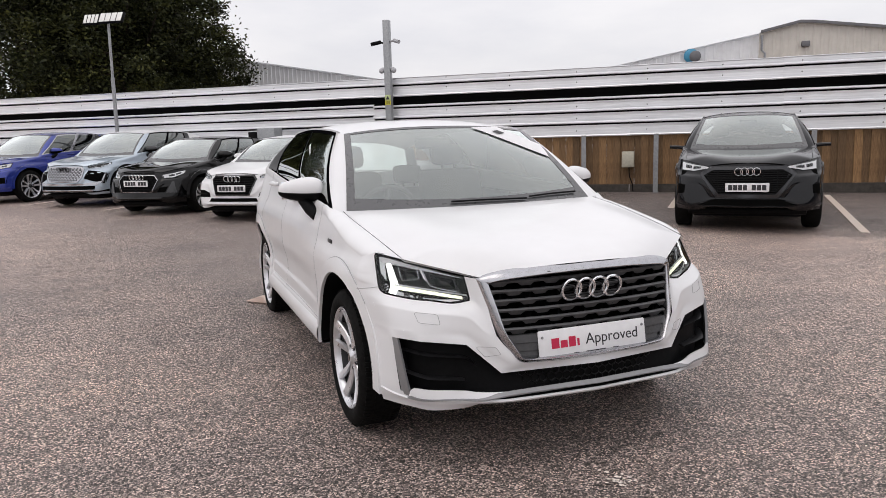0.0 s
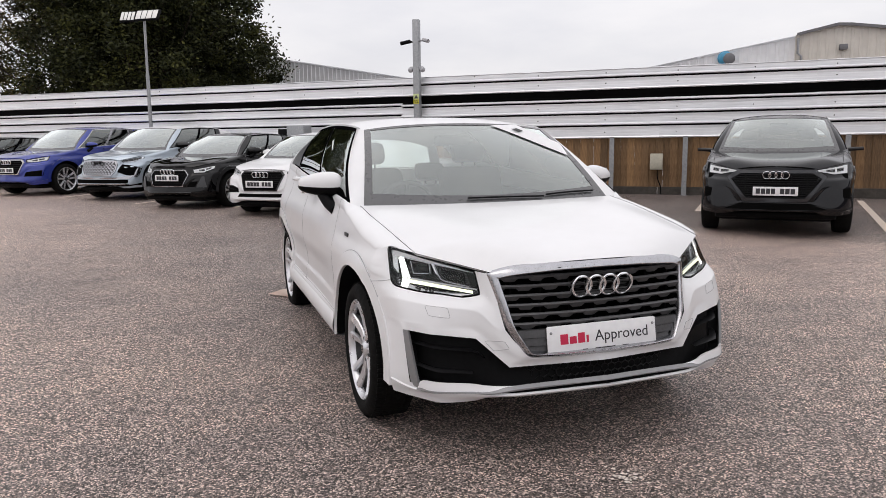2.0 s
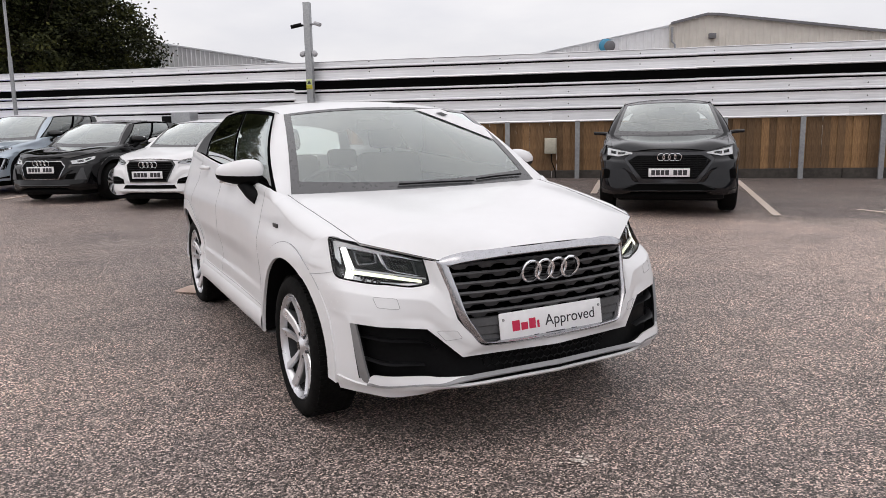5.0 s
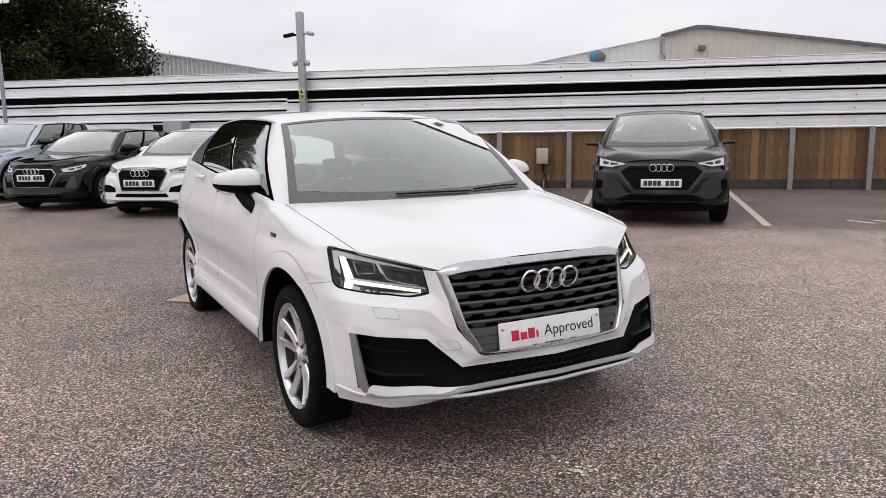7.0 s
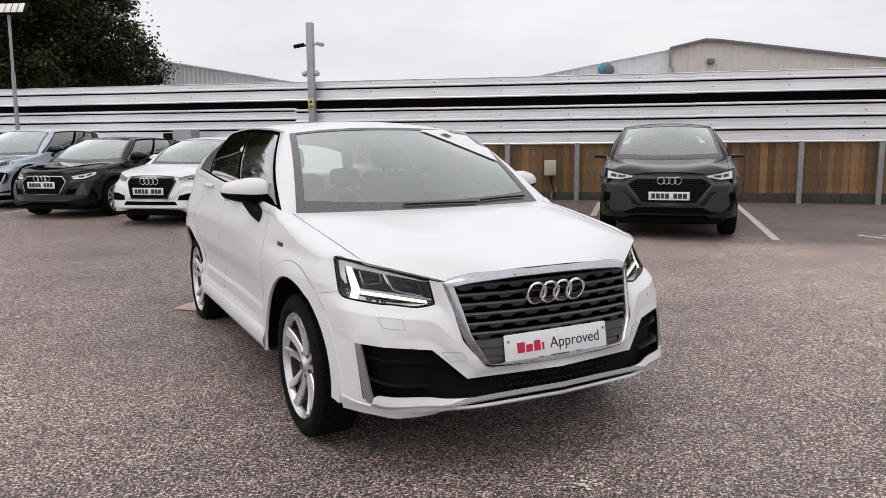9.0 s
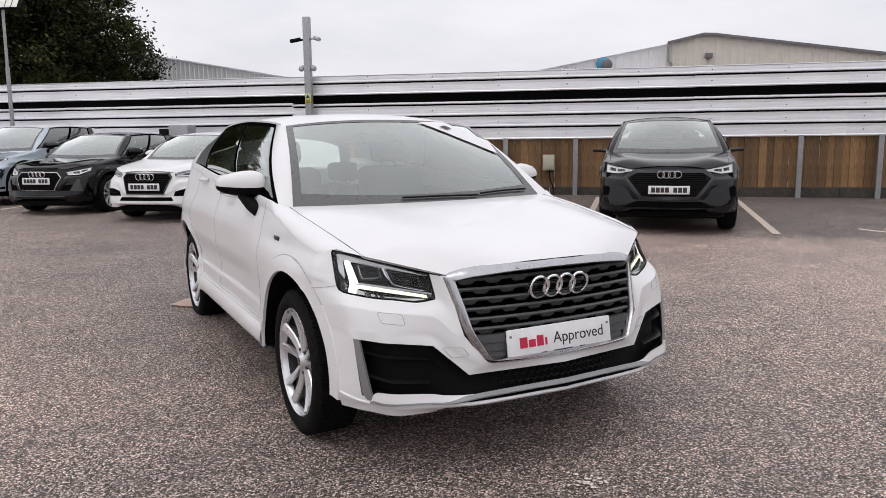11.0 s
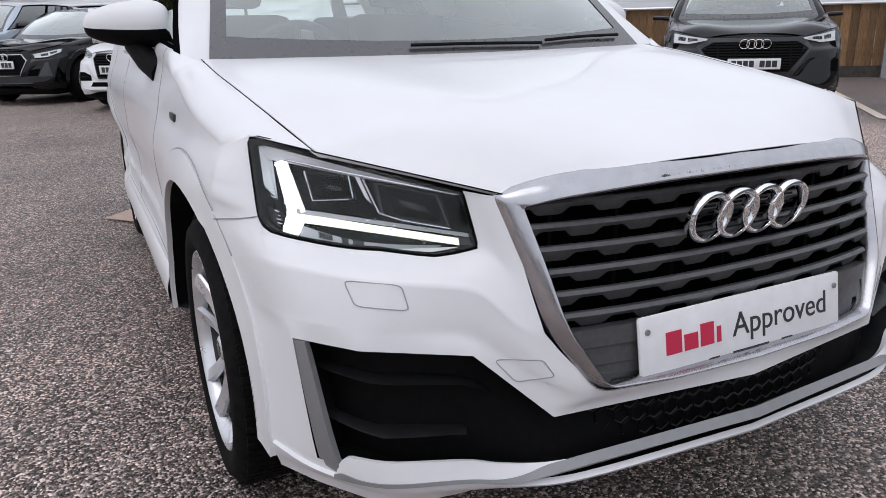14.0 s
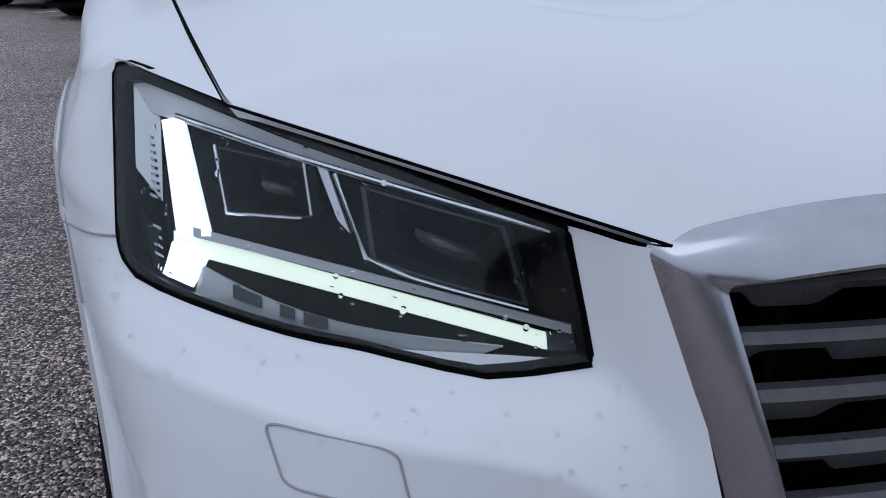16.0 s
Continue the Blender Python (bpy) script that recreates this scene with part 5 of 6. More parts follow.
def parked_front(top, W, lod, style, put):
    """Grille, lamps, ducts, badge and plate of a car seen from some way off."""
    def skin(x, z, lift):
        return W((x, front_y(x, z) - lift, z))
    def plate(nm, upper, lower, lift, material, parent, sx=1, text="", nu=14, nv=6, thick=.010):
        def f(u, v):
            (x0, z0), (x1, z1) = line_at(upper, u), line_at(lower, u)
            return skin(lerp(x0, x1, v) * sx, lerp(z0, z1, v), lift)
        return put(nm, sheet(f, nu, nv, thick), material, parent, text, 35)
    half = style["grille"]
    zt, zb = half[0][1], half[-1][1]
    bm = bmesh.new()
    grid(bm, lambda u, v: (lambda z: skin((2 * u - 1) * mesh_width(half, z), z, .004))(lerp(zb, zt, v)), 24, 12)
    gr = put("grille", bm, style.get("floor", SEAM), top, style["grille_label"])
    # surround
    line_pts = []
    for p, q in zip(half, half[1:]):
        line_pts += [(lerp(p[0], q[0], k / 8), lerp(p[1], q[1], k / 8)) for k in range(8)]
    line_pts.append(half[-1])
    loop_pts = line_pts + [(-x, z) for x, z in line_pts[-2:0:-1]]
    zc = (zt + zb) / 2
    rim = style.get("rim", .03)
    wide = max(p[0] for p in half)
    def ring(k, lift):
        fx, fz = 1 + k / wide, 1 + k / ((zt - zb) / 2)
        return [skin(x * fx, zc + (z - zc) * fz, lift) for x, z in loop_pts]
    bm = bmesh.new()
    loop_band(bm, [ring(rim * .25, .001), ring(rim * .15, .014), ring(-rim * .6, .016), ring(-rim * .75, .003)])
    put("grille_surround", bm, style["surround"], gr, style.get("surround_label", ""), 30)
    if style["infill"] == "mesh":
        rows, cols = 9, 11
        for k in range(rows):
            z = lerp(zt - .03, zb + .025, k / (rows - 1))
            hw = mesh_width(half, z) - .03
            for i in range(cols):
                x = lerp(-hw, hw, (i + (.5 if k % 2 else 0)) / (cols - .5))
                bm = bmesh.new()
                r = Vector((.030, .013))
                prism(bm, [skin(x + a * r.x, z + b * r.y, .012) for a, b in ((-1, .25), (-.45, 1), (.45, 1), (1, .25), (.45, -1), (-.45, -1))], (0, .006, 0))
                put("grille_stud", bm, style["slat"], gr, smooth=0)
    else:
        for k in range(style.get("bars", 9)):
            z = lerp(zt - .025, zb + .02, k / (style.get("bars", 9) - 1))
            hw = mesh_width(half, z) - rim * .7
            bm = bmesh.new()
            a = [skin(lerp(-hw, hw, i / 20), z - .007, .012) for i in range(21)]
            c = [skin(lerp(-hw, hw, i / 20), z + .006, .008) for i in range(21)]
            ribbon(bm, a, c, (0, .008, 0))
            put("grille_slat", bm, style["slat"], gr, smooth=0)
    for x in style.get("uprights", ()):
        bm = bmesh.new()
        zz = [lerp(zb + .02, zt - .02, i / 6) for i in range(7)]
        ribbon(bm, [skin(x - .006, z, .015) for z in zz], [skin(x + .006, z, .015) for z in zz], (0, .008, 0))
        put("grille_upright", bm, style["slat"], gr, smooth=0)
    bz = style["badge_z"]
    c = skin(0, bz, .024)
    ring_badge(gr, c, .047, .22, .0075, style.get("badge", CHROME))
    # centre pieces and side pieces, each a curved plate on the skin
    for nm, upper, lower, lift, material in style.get("middle", ()):
        plate(nm, upper, lower, lift, material, top, 1, "", 24)
    for sx in (1, -1):
        for nm, upper, lower, lift, material in style.get("sides", ()):
            plate(nm, upper, lower, lift, material, top, sx)
        up, lo = style["lamp_top"], style["lamp_low"]
        bez = plate("headlight", up, lo, .005, GLOSS_BLACK, top, sx, "clear headlamp with pale reflector", 18, 6)
        def shrunk(ku0, ku1, kv0, kv1, lift):
            def f(u, v):
                uu = lerp(ku0, ku1, u)
                (x0, z0), (x1, z1) = line_at(up, uu), line_at(lo, uu)
                vv = lerp(kv0, kv1, v)
                return skin(lerp(x0, x1, vv) * sx, lerp(z0, z1, vv), lift)
            return f
        put("reflector", sheet(shrunk(.06, .96, .14, .84, .010), 14, 5, .004), style["lamp"], bez)
        put("running_light", sheet(shrunk(.05, .97, .80, .93, .013), 14, 2, .004), style["drl"], bez)
        put("running_light", sheet(shrunk(.90, .97, .14, .80, .013), 3, 5, .004), style["drl"], bez)
        for u0, u1 in ((.30, .55), (.62, .84)):
            put("projector_lens", sheet(shrunk(u0, u1, .34, .68, .013), 5, 4, .004), GLOSS_BLACK, bez)
        lens = put("lens", sheet(shrunk(.02, .99, .04, .96, .018), 14, 5), LENS, bez)
        lens.visible_shadow = False
    if style.get("plate_z"):
        z = W((0, 0, style["plate_z"])).z
        y = W((0, front_y(0, style["plate_z"]), .5)).y - .024
        number_plate(top, put, y, z - .0555, z + .0555, .26, ((-.225, -.175), (-.165, -.115), (-.105, -.058), (-.048, .0), (.055, .105), (.115, .165), (.175, .225)))
    # black pan under the nose
    bm = bmesh.new()
    box(bm, W((-.66, -.66, .22)), W((.66, -.30, .285)), None, .02)
    put("under_tray", bm, PLASTIC, top)

# ---------------------------------------------------------------- the yard
DV, NV = Vector((.779, -.627, 0)), Vector((.627, .779, 0))
FENCE_N = 12.81
ROW = math.degrees(math.atan2(-.627, .779))


def F(d, n, z=0.0):
    """A place by its distance along the fence, its distance towards the fence, and height."""
    return DV * d + NV * n + Vector((0, 0, z))


def FM(d, n, z=0.0):
    """The frame whose x runs along the fence and y towards it."""
    return Matrix.Translation(F(d, n, z)) @ Matrix.Rotation(math.radians(ROW), 4, "Z")


def ground_z(x, y):
    """The yard rises gently towards the back."""
    t = 0.018 * (y - 0.5)
    t = 0.5 * (t + math.sqrt(t * t + 1e-5)) - 0.001
    return 0.22 * math.tanh(max(0, t) / 0.22 * 0.98)


def axis_steps(lo, hi, fine_lo, fine_hi, step, grow):
    a = list(np.arange(fine_lo, fine_hi + 1e-6, step))
    s, x = step, a[-1]
    while x < hi:
        s *= grow
        x += s
        a.append(x)
    s, x = step, a[0]
    while x > lo:
        s *= grow
        x -= s
        a.insert(0, x)
    return a


TARMAC = mat("tarmac", (0.06, 0.056, 0.055), 0.62)
n_, l_, b_ = nodes_of(TARMAC)
vec = coords(TARMAC)
vor = n_.new("ShaderNodeTexVoronoi")
vor.inputs["Scale"].default_value = 145.0
vor.inputs["Randomness"].default_value = 1.0
l_.new(vec, vor.inputs["Vector"])
hsv = n_.new("ShaderNodeSeparateColor")
l_.new(vor.outputs["Color"], hsv.inputs[0])
chips = ramp(TARMAC, hsv.outputs[0], [(0.0, (.012, .011, .010)), (.35, (.070, .059, .055)), (.66, (.230, .193, .181)), (.86, (.56, .482, .450)), (1.0, (.88, .79, .74))])
patch_c = ramp(TARMAC, noise_fac(TARMAC, vec, 0.35, 6, 0.6), [(.3, (.90, .88, .88)), (.7, (1.42, 1.35, 1.30))])
mid_c = ramp(TARMAC, noise_fac(TARMAC, vec, 4.0, 5, 0.6), [(.3, (.88, .88, .88)), (.7, (1.10, 1.09, 1.08))])
col1 = mixed(TARMAC, "MULTIPLY", 1.0, chips, patch_c)
# paler away from the car, its shade on the ground put into the colour
sp = n_.new("ShaderNodeSeparateXYZ")
l_.new(vec, sp.inputs[0])
wob = n_.new("ShaderNodeMath")
wob.operation = "MULTIPLY_ADD"
l_.new(noise_fac(TARMAC, vec, 0.5, 4), wob.inputs[0])
wob.inputs[1].default_value = 2.4
off = n_.new("ShaderNodeMath")
off.operation = "ABSOLUTE"
l_.new(sp.outputs["X"], off.inputs[0])
l_.new(off.outputs[0], wob.inputs[2])
mr = n_.new("ShaderNodeMapRange")
mr.inputs["From Min"].default_value, mr.inputs["From Max"].default_value = 1.6, 6.5
mr.inputs["To Min"].default_value, mr.inputs["To Max"].default_value = 0.0, 1.0
l_.new(wob.outputs[0], mr.inputs["Value"])
ground_tone = mixed(TARMAC, "MIX", mr.outputs[0], (.90, .885, .88), (1.62, 1.53, 1.46))
# the bays along the fence are darker
dot = n_.new("ShaderNodeVectorMath")
dot.operation = "DOT_PRODUCT"
l_.new(vec, dot.inputs[0])
dot.inputs[1].default_value = (.783, .654, 0)
bay = n_.new("ShaderNodeMapRange")
bay.inputs["From Min"].default_value, bay.inputs["From Max"].default_value = 7.2, 8.2
shift = n_.new("ShaderNodeMath")
shift.operation = "MULTIPLY_ADD"
l_.new(noise_fac(TARMAC, vec, 1.3, 5), shift.inputs[0])
shift.inputs[1].default_value = 1.1
l_.new(dot.outputs["Value"], shift.inputs[2])
l_.new(shift.outputs[0], bay.inputs["Value"])
ground_tone = mixed(TARMAC, "MIX", bay.outputs[0], ground_tone, (.62, .60, .60))
# and carry long scuffs where cars turn in
scuff = ramp(TARMAC, noise_fac(TARMAC, coords(TARMAC, (.5, 2.2, 1)), 1.6, 6, .65), [(.42, (1, 1, 1)), (.72, (1.28, 1.25, 1.22))])
col2 = mixed(TARMAC, "MULTIPLY", 1.0, mixed(TARMAC, "MULTIPLY", 1.0, col1, ground_tone), scuff)
l_.new(mixed(TARMAC, "MULTIPLY", 1.0, col2, mid_c), b_.inputs["Base Color"])
l_.new(ramp(TARMAC, noise_fac(TARMAC, vec, 0.8, 5, 0.6), [(.3, (.34,) * 3), (.7, (.52,) * 3)]), b_.inputs["Roughness"])
inv = ramp(TARMAC, vor.outputs["Distance"], [(0, (1, 1, 1)), (.75, (0, 0, 0))])
bump(TARMAC, inv, 1.0, 0.008)

xs = axis_steps(-260, 260, -30, 30, 2.0, 1.25)
ys = axis_steps(-200, 320, -14, 40, 1.0, 1.25)
bm = bmesh.new()
gv = [[bm.verts.new((x, y, ground_z(x, y))) for y in ys] for x in xs]
for i in range(len(xs) - 1):
    for j in range(len(ys) - 1):
        bm.faces.new([gv[i][j], gv[i + 1][j], gv[i + 1][j + 1], gv[i][j + 1]])
tagged(part("ground", bm, TARMAC, None), "worn speckled grey-brown tarmac of a car park", "ground", kind="structure")

LINE = grained("line_paint", (.95, .85, .77), 0.6, .05, 30, big=5)
PINK_LINE = grained("pink_line_paint", (.97, .78, .68), 0.6, .05, 25, big=6)


def marking(a, b, wide, label="worn cream painted bay line on the tarmac"):
    """A painted line between two places on the ground."""
    a, b = Vector(a), Vector(b)
    d = (b - a).normalized()
    s = Vector((-d.y, d.x, 0)) * wide / 2
    bm = bmesh.new()
    n = 10
    rows = []
    for i in range(n + 1):
        p = a.lerp(b, i / n)
        rows.append([bm.verts.new((q.x, q.y, ground_z(q.x, q.y) + .012)) for q in (p + s, p - s)])
    for i in range(n):
        bm.faces.new([rows[i][0], rows[i + 1][0], rows[i + 1][1], rows[i][1]])
    bmesh.ops.solidify(bm, geom=bm.faces[:], thickness=.010)
    bmesh.ops.recalc_face_normals(bm, faces=bm.faces[:])
    return tagged(part("bay_line", bm, LINE, None, smooth=0), label, "marking", "bay lines", "structure")


marking(F(3.24, 6.75), F(3.80, 12.2), .11)
marking(F(.86, 9.4), F(1.06, 12.2), .11)
marking(F(-7.42, 7.85), F(-7.5, 12.2), .11)
marking(F(-9.85, 8.0), F(-10.2, 12.2), .11)
marking(F(-12.75, 8.7), F(-13.3, 12.2), .11)
marking(F(4.50, 7.50), F(4.75, 7.20), .10)
marking(F(4.85, 7.55), F(5.9, 6.55), .10)

# worn pointed mark beside the car, and a few flakes of old paint
bm = bmesh.new()
bm.faces.new([bm.verts.new((x, y, ground_z(x, y) + .012)) for x, y in ((-1.01, 2.90), (-.86, 2.73), (.2, 2.80), (.2, 3.0), (-.86, 3.05))])
bmesh.ops.solidify(bm, geom=bm.faces[:], thickness=.010)
bmesh.ops.recalc_face_normals(bm, faces=bm.faces[:])
tagged(part("painted_mark", bm, PINK_LINE, None, smooth=0), "worn pink-cream painted mark on the tarmac", "marking", kind="structure")
rnd = random.Random(12)
bm = bmesh.new()
for _ in range(34):
    cx, cy, r = -.03 + rnd.gauss(0, .035), -1.08 + rnd.gauss(0, .05), rnd.uniform(.004, .011)
    bm.faces.new([bm.verts.new((cx + r * rnd.uniform(.6, 1.3) * math.cos(a), cy + r * rnd.uniform(.6, 1.3) * math.sin(a), ground_z(cx, cy) + .009)) for a in [q * math.tau / 6 for q in range(6)]])
tagged(part("paint_flakes", bm, LINE, None), "small pale flakes of old paint on the tarmac", "marking", kind="structure")

# ---- unseen plain walls added round the yard to darken light and reflections
RENDER = grained("plain_grey_render", (.16, .16, .165), .8, .15, 4, bumps=.2, big=.6)
for nm, lo, hi in (("wall_south", (-26, -17.4, -.1), (30, -17.0, 2.6)), ("wall_west", (-26.4, -17.4, -.1), (-26.0, 14, 2.4)), ("wall_east", (30, -17.4, -.1), (30.4, -3.0, 7.0))):
    tagged(part(nm, box_bm(lo, hi), RENDER, None, smooth=0), "unseen plain grey wall added to darken reflections", "wall", kind="structure")

# ---- fence
GALV = grained("galvanised_sheet", (.62, .625, .645), .36, .08, 6, .55, big=.8)
n_, l_, b_ = nodes_of(GALV)
gv_ = coords(GALV, (.35, 1, 14))
streak = ramp(GALV, noise_fac(GALV, gv_, 3.0, 6, .6), [(.3, (.74, .745, .765)), (.7, (.96, .965, .98))])
blot = ramp(GALV, noise_fac(GALV, coords(GALV), 1.1, 5), [(.3, (.88, .88, .88)), (.7, (1, 1, 1))])
l_.new(mixed(GALV, "MULTIPLY", 1.0, streak, blot), b_.inputs["Base Color"])
# black of the band, and of the shade strips in the grooves
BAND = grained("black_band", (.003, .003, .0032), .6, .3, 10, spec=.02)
STEEL = grained("galvanised_steel", (.36, .37, .38), .45, .15, 25, .6)
TIMBER = grained("fence_timber", (.20, .088, .036), .7, .35, 14, bumps=.4)
n_, l_, b_ = nodes_of(TIMBER)
oi = n_.new("ShaderNodeObjectInfo")
tv = coords(TIMBER, (9, 9, .7))
tg = ramp(TIMBER, noise_fac(TIMBER, tv, 9, 7, .65), [(.25, (.100, .052, .022)), (.5, (.285, .160, .070)), (.8, (.46, .285, .135))])
tr = ramp(TIMBER, oi.outputs["Random"], [(0, (.42, .42, .42)), (.5, (.68, .67, .66)), (1, (1.0, .98, .94))])
l_.new(mixed(TIMBER, "MULTIPLY", 1.0, tg, tr), b_.inputs["Base Color"])
CONCRETE = grained("gravel_board_concrete", (.065, .056, .048), .85, .3, 12, bumps=.5)

# sheet profile as (height, set-back); a deep groove under each rib
def sheet_profile(z0, z1, grooves):
    pts = [(z0, .01), (z0 + .004, -.030), (z0 + .024, -.036), (z0 + .045, -.020)]
    for g in grooves:
        pts += [(g - .075, -.014), (g - .020, -.018), (g - .018, .030), (g + .014, .030), (g + .016, -.026), (g + .030, -.037), (g + .052, -.034), (g + .066, -.018)]
    return pts + [(z1 - .03, -.016), (z1 - .012, -.034), (z1, .01)]


PROF_HI = sheet_profile(2.425, 2.872, (2.685,))
PROF_LO = sheet_profile(1.375, 2.235, (1.648, 1.908, 2.168))
PROF_LO_LEFT = sheet_profile(1.375, 2.240, (1.545, 1.765, 1.985, 2.200))


def sheet_mesh(prof, length):
    bm = bmesh.new()
    rows = [[bm.verts.new((x, o, z)) for z, o in prof] for x in (0, length)]
    for k in range(len(prof) - 1):
        bm.faces.new([rows[0][k], rows[1][k], rows[1][k + 1], rows[0][k + 1]])
    bmesh.ops.recalc_face_normals(bm, faces=bm.faces)
    bmesh.ops.solidify(bm, geom=bm.faces[:], thickness=.004)
    return mesh_from("fence_sheet", bm, 0)


fence = tagged(empty("metal_fence", FM(0, FENCE_N)), "tall fence of ribbed galvanised steel sheets with a black band", "fence", kind="structure")
me_lo, me_left, me_hi = (sheet_mesh(p, 3.03) for p in (PROF_LO, PROF_LO_LEFT, PROF_HI))
bmb = bmesh.new()
box(bmb, (0, .0, 2.228), (3.012, .02, 2.432))
me_band = mesh_from("fence_band", bmb, 0)


def groove_shade_mesh(grooves):
    """Black strips laid in the sheet grooves to stand in for their shade."""
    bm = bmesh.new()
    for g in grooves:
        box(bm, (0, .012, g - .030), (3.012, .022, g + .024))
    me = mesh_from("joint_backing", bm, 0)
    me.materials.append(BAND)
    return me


me_groove_shade, me_groove_shade_left = groove_shade_mesh((1.648, 1.908, 2.168, 2.685)), groove_shade_mesh((1.545, 1.765, 1.985, 2.200, 2.685))
me_lo.materials.append(GALV), me_left.materials.append(GALV), me_hi.materials.append(GALV), me_band.materials.append(BAND)
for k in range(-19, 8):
    for nm, me in (("fence_sheet", me_lo if k > -3 else me_left), ("fence_sheet", me_hi), ("fence_band", me_band), ("joint_backing", me_groove_shade if k > -3 else me_groove_shade_left)):
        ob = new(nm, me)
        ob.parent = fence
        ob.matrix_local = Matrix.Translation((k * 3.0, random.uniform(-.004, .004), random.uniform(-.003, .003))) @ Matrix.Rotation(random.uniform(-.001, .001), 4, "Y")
bm = bmesh.new()
for z in (1.52, 1.79, 2.05, 2.58, 2.80):
    for x in (.35, 1.85):
        lathe(bm, [(.001, .004), (.011, .004), (.014, 0)], 8, Matrix.Translation((x, -.0165, z)) @ Matrix.Rotation(-math.pi / 2, 4, "Z"))
me_bolt = mesh_from("sheet_bolts", bm, 0)
me_bolt.materials.append(RIM_DARK)
for k in range(-12, 8):
    ob = new("sheet_bolts", me_bolt)
    ob.parent = fence
    ob.matrix_local = Matrix.Translation((k * 3.0, 0, random.uniform(-.03, .03)))
    tagged(ob, "small dark sheet bolts", kind="stuff")
tim = tagged(empty("timber_fence", FM(0, FENCE_N + .06)), "brown close-boarded timber fence below the steel sheets", "fence", kind="structure")
board_meshes = []
for k in range(4):
    bm = bmesh.new()
    box(bm, (-.0765, -.011, 0), (.0765, .011, 1.10), None, .003)
    for v in bm.verts:
        v.co.x += .004 * math.sin(v.co.z * 3 + k)
    me = mesh_from("board", bm, 0)
    me.materials.append(TIMBER)
    board_meshes.append(me)
d = -19.0
i = 0
while d < 22:
    ob = new("board", board_meshes[i % 4])
    ob.parent = tim
    ob.matrix_local = Matrix.Translation((d, random.uniform(-.003, .003) + (.024 if i % 2 else 0), .30 + random.uniform(-.01, .01))) @ Matrix.Rotation(random.uniform(-.008, .008), 4, "Y")
    d += .147 + random.uniform(-.004, .005) + (.012 if i % 11 == 7 else 0)
    i += 1
for z in (.45, 1.2):
    bm = bmesh.new()
    box(bm, (-19, .02, z), (22, .09, z + .09), None, .004)
    part("fence_rail", bm, TIMBER, tim, smooth=0)
for k in range(-7, 8):
    bm = bmesh.new()
    box(bm, (k * 3.0, -.03, .0), (k * 3.0 + 2.985, .03, .31), None, .006)
    part("gravel_board", bm, CONCRETE, tim, "grey concrete gravel board", 0)
bm = bmesh.new()
box(bm, (0, 0, 0), (.075, .08, 1.40))
bmesh.ops.transform(bm, matrix=Matrix.Translation((-.037, -.13, 0)), verts=bm.verts)
box(bm, (-.05, -.135, 0), (.05, -.128, 1.40))
me_post = mesh_from("fence_post", bm, 0)
me_post.materials.append(STEEL)
for k in range(-12, 14):
    ob = new("fence_post", me_post)
    ob.parent = fence
    ob.matrix_local = Matrix.Translation((-.98 + 1.53 * k, 0, 0))

# ---- camera mast with warning sign
mast = tagged(empty("camera_mast", FM(-5.50, FENCE_N - .22)), "galvanised square mast with two cameras and a yellow sign", "mast")
bm = bmesh.new()
box(bm, (-.075, -.075, .05), (.075, .075, 4.16), None, .008)
part("pole", bm, STEEL, mast)
bm = bmesh.new()
box(bm, (-.22, -.22, .0), (.22, .22, .16), None, .02)
part("base_plate", bm, STEEL, mast)
SIGN = grained("sign_yellow", (.70, .62, .02), .5, .1, 20)
for z0, z1, mm in ((2.235, 2.33, SIGN), (2.335, 2.46, grained("sign_pale", (.55, .62, .30), .5, .1, 20))):
    bm = bmesh.new()
    box(bm, (-.07, -.085, z0), (.07, -.076, z1), None, .002)
    sg = part("warning_sign", bm, mm, mast, "small yellow warning sign")
    bm = bmesh.new()
    if z0 > 2.3:
        prism(bm, [(-.05, -.088, z0 + .02), (.05, -.088, z0 + .02), (0, -.088, z0 + .105)], (0, .003, 0))
    else:
        for q in range(3):
            box(bm, (-.055, -.088, z0 + .018 + q * .024), (.055, -.0855, z0 + .028 + q * .024))
    part("sign_bar", bm, PLATE_DARK, sg, smooth=0)
CAM_WHITE = grained("camera_housing_pale", (.45, .45, .47), .4, .1, 30)
for sx, z, mm in ((-1, 3.66, PLASTIC), (1, 3.68, CAM_WHITE)):
    bm = bmesh.new()
    tube(bm, [(sx * .07, 0, z), (sx * .20, -.03, z)], .022, 8)
    tube(bm, [(sx * .17, .02, z + .02), (sx * .34, -.14, z - .04)], .045, 10)
    part("camera", bm, mm, mast, "small cylindrical camera")
for sx in (-1, 1):
    bm = bmesh.new()
    tube(bm, [(sx * .075, 0, 3.05), (sx * .15, -.02, 3.05)], .05, 10)
    bmesh.ops.create_uvsphere(bm, u_segments=14, v_segments=8, radius=.065, matrix=Matrix.Translation((sx * .15, -.03, 3.02)))
    part("dome_camera", bm, CAM_WHITE, mast, "pale dome camera")

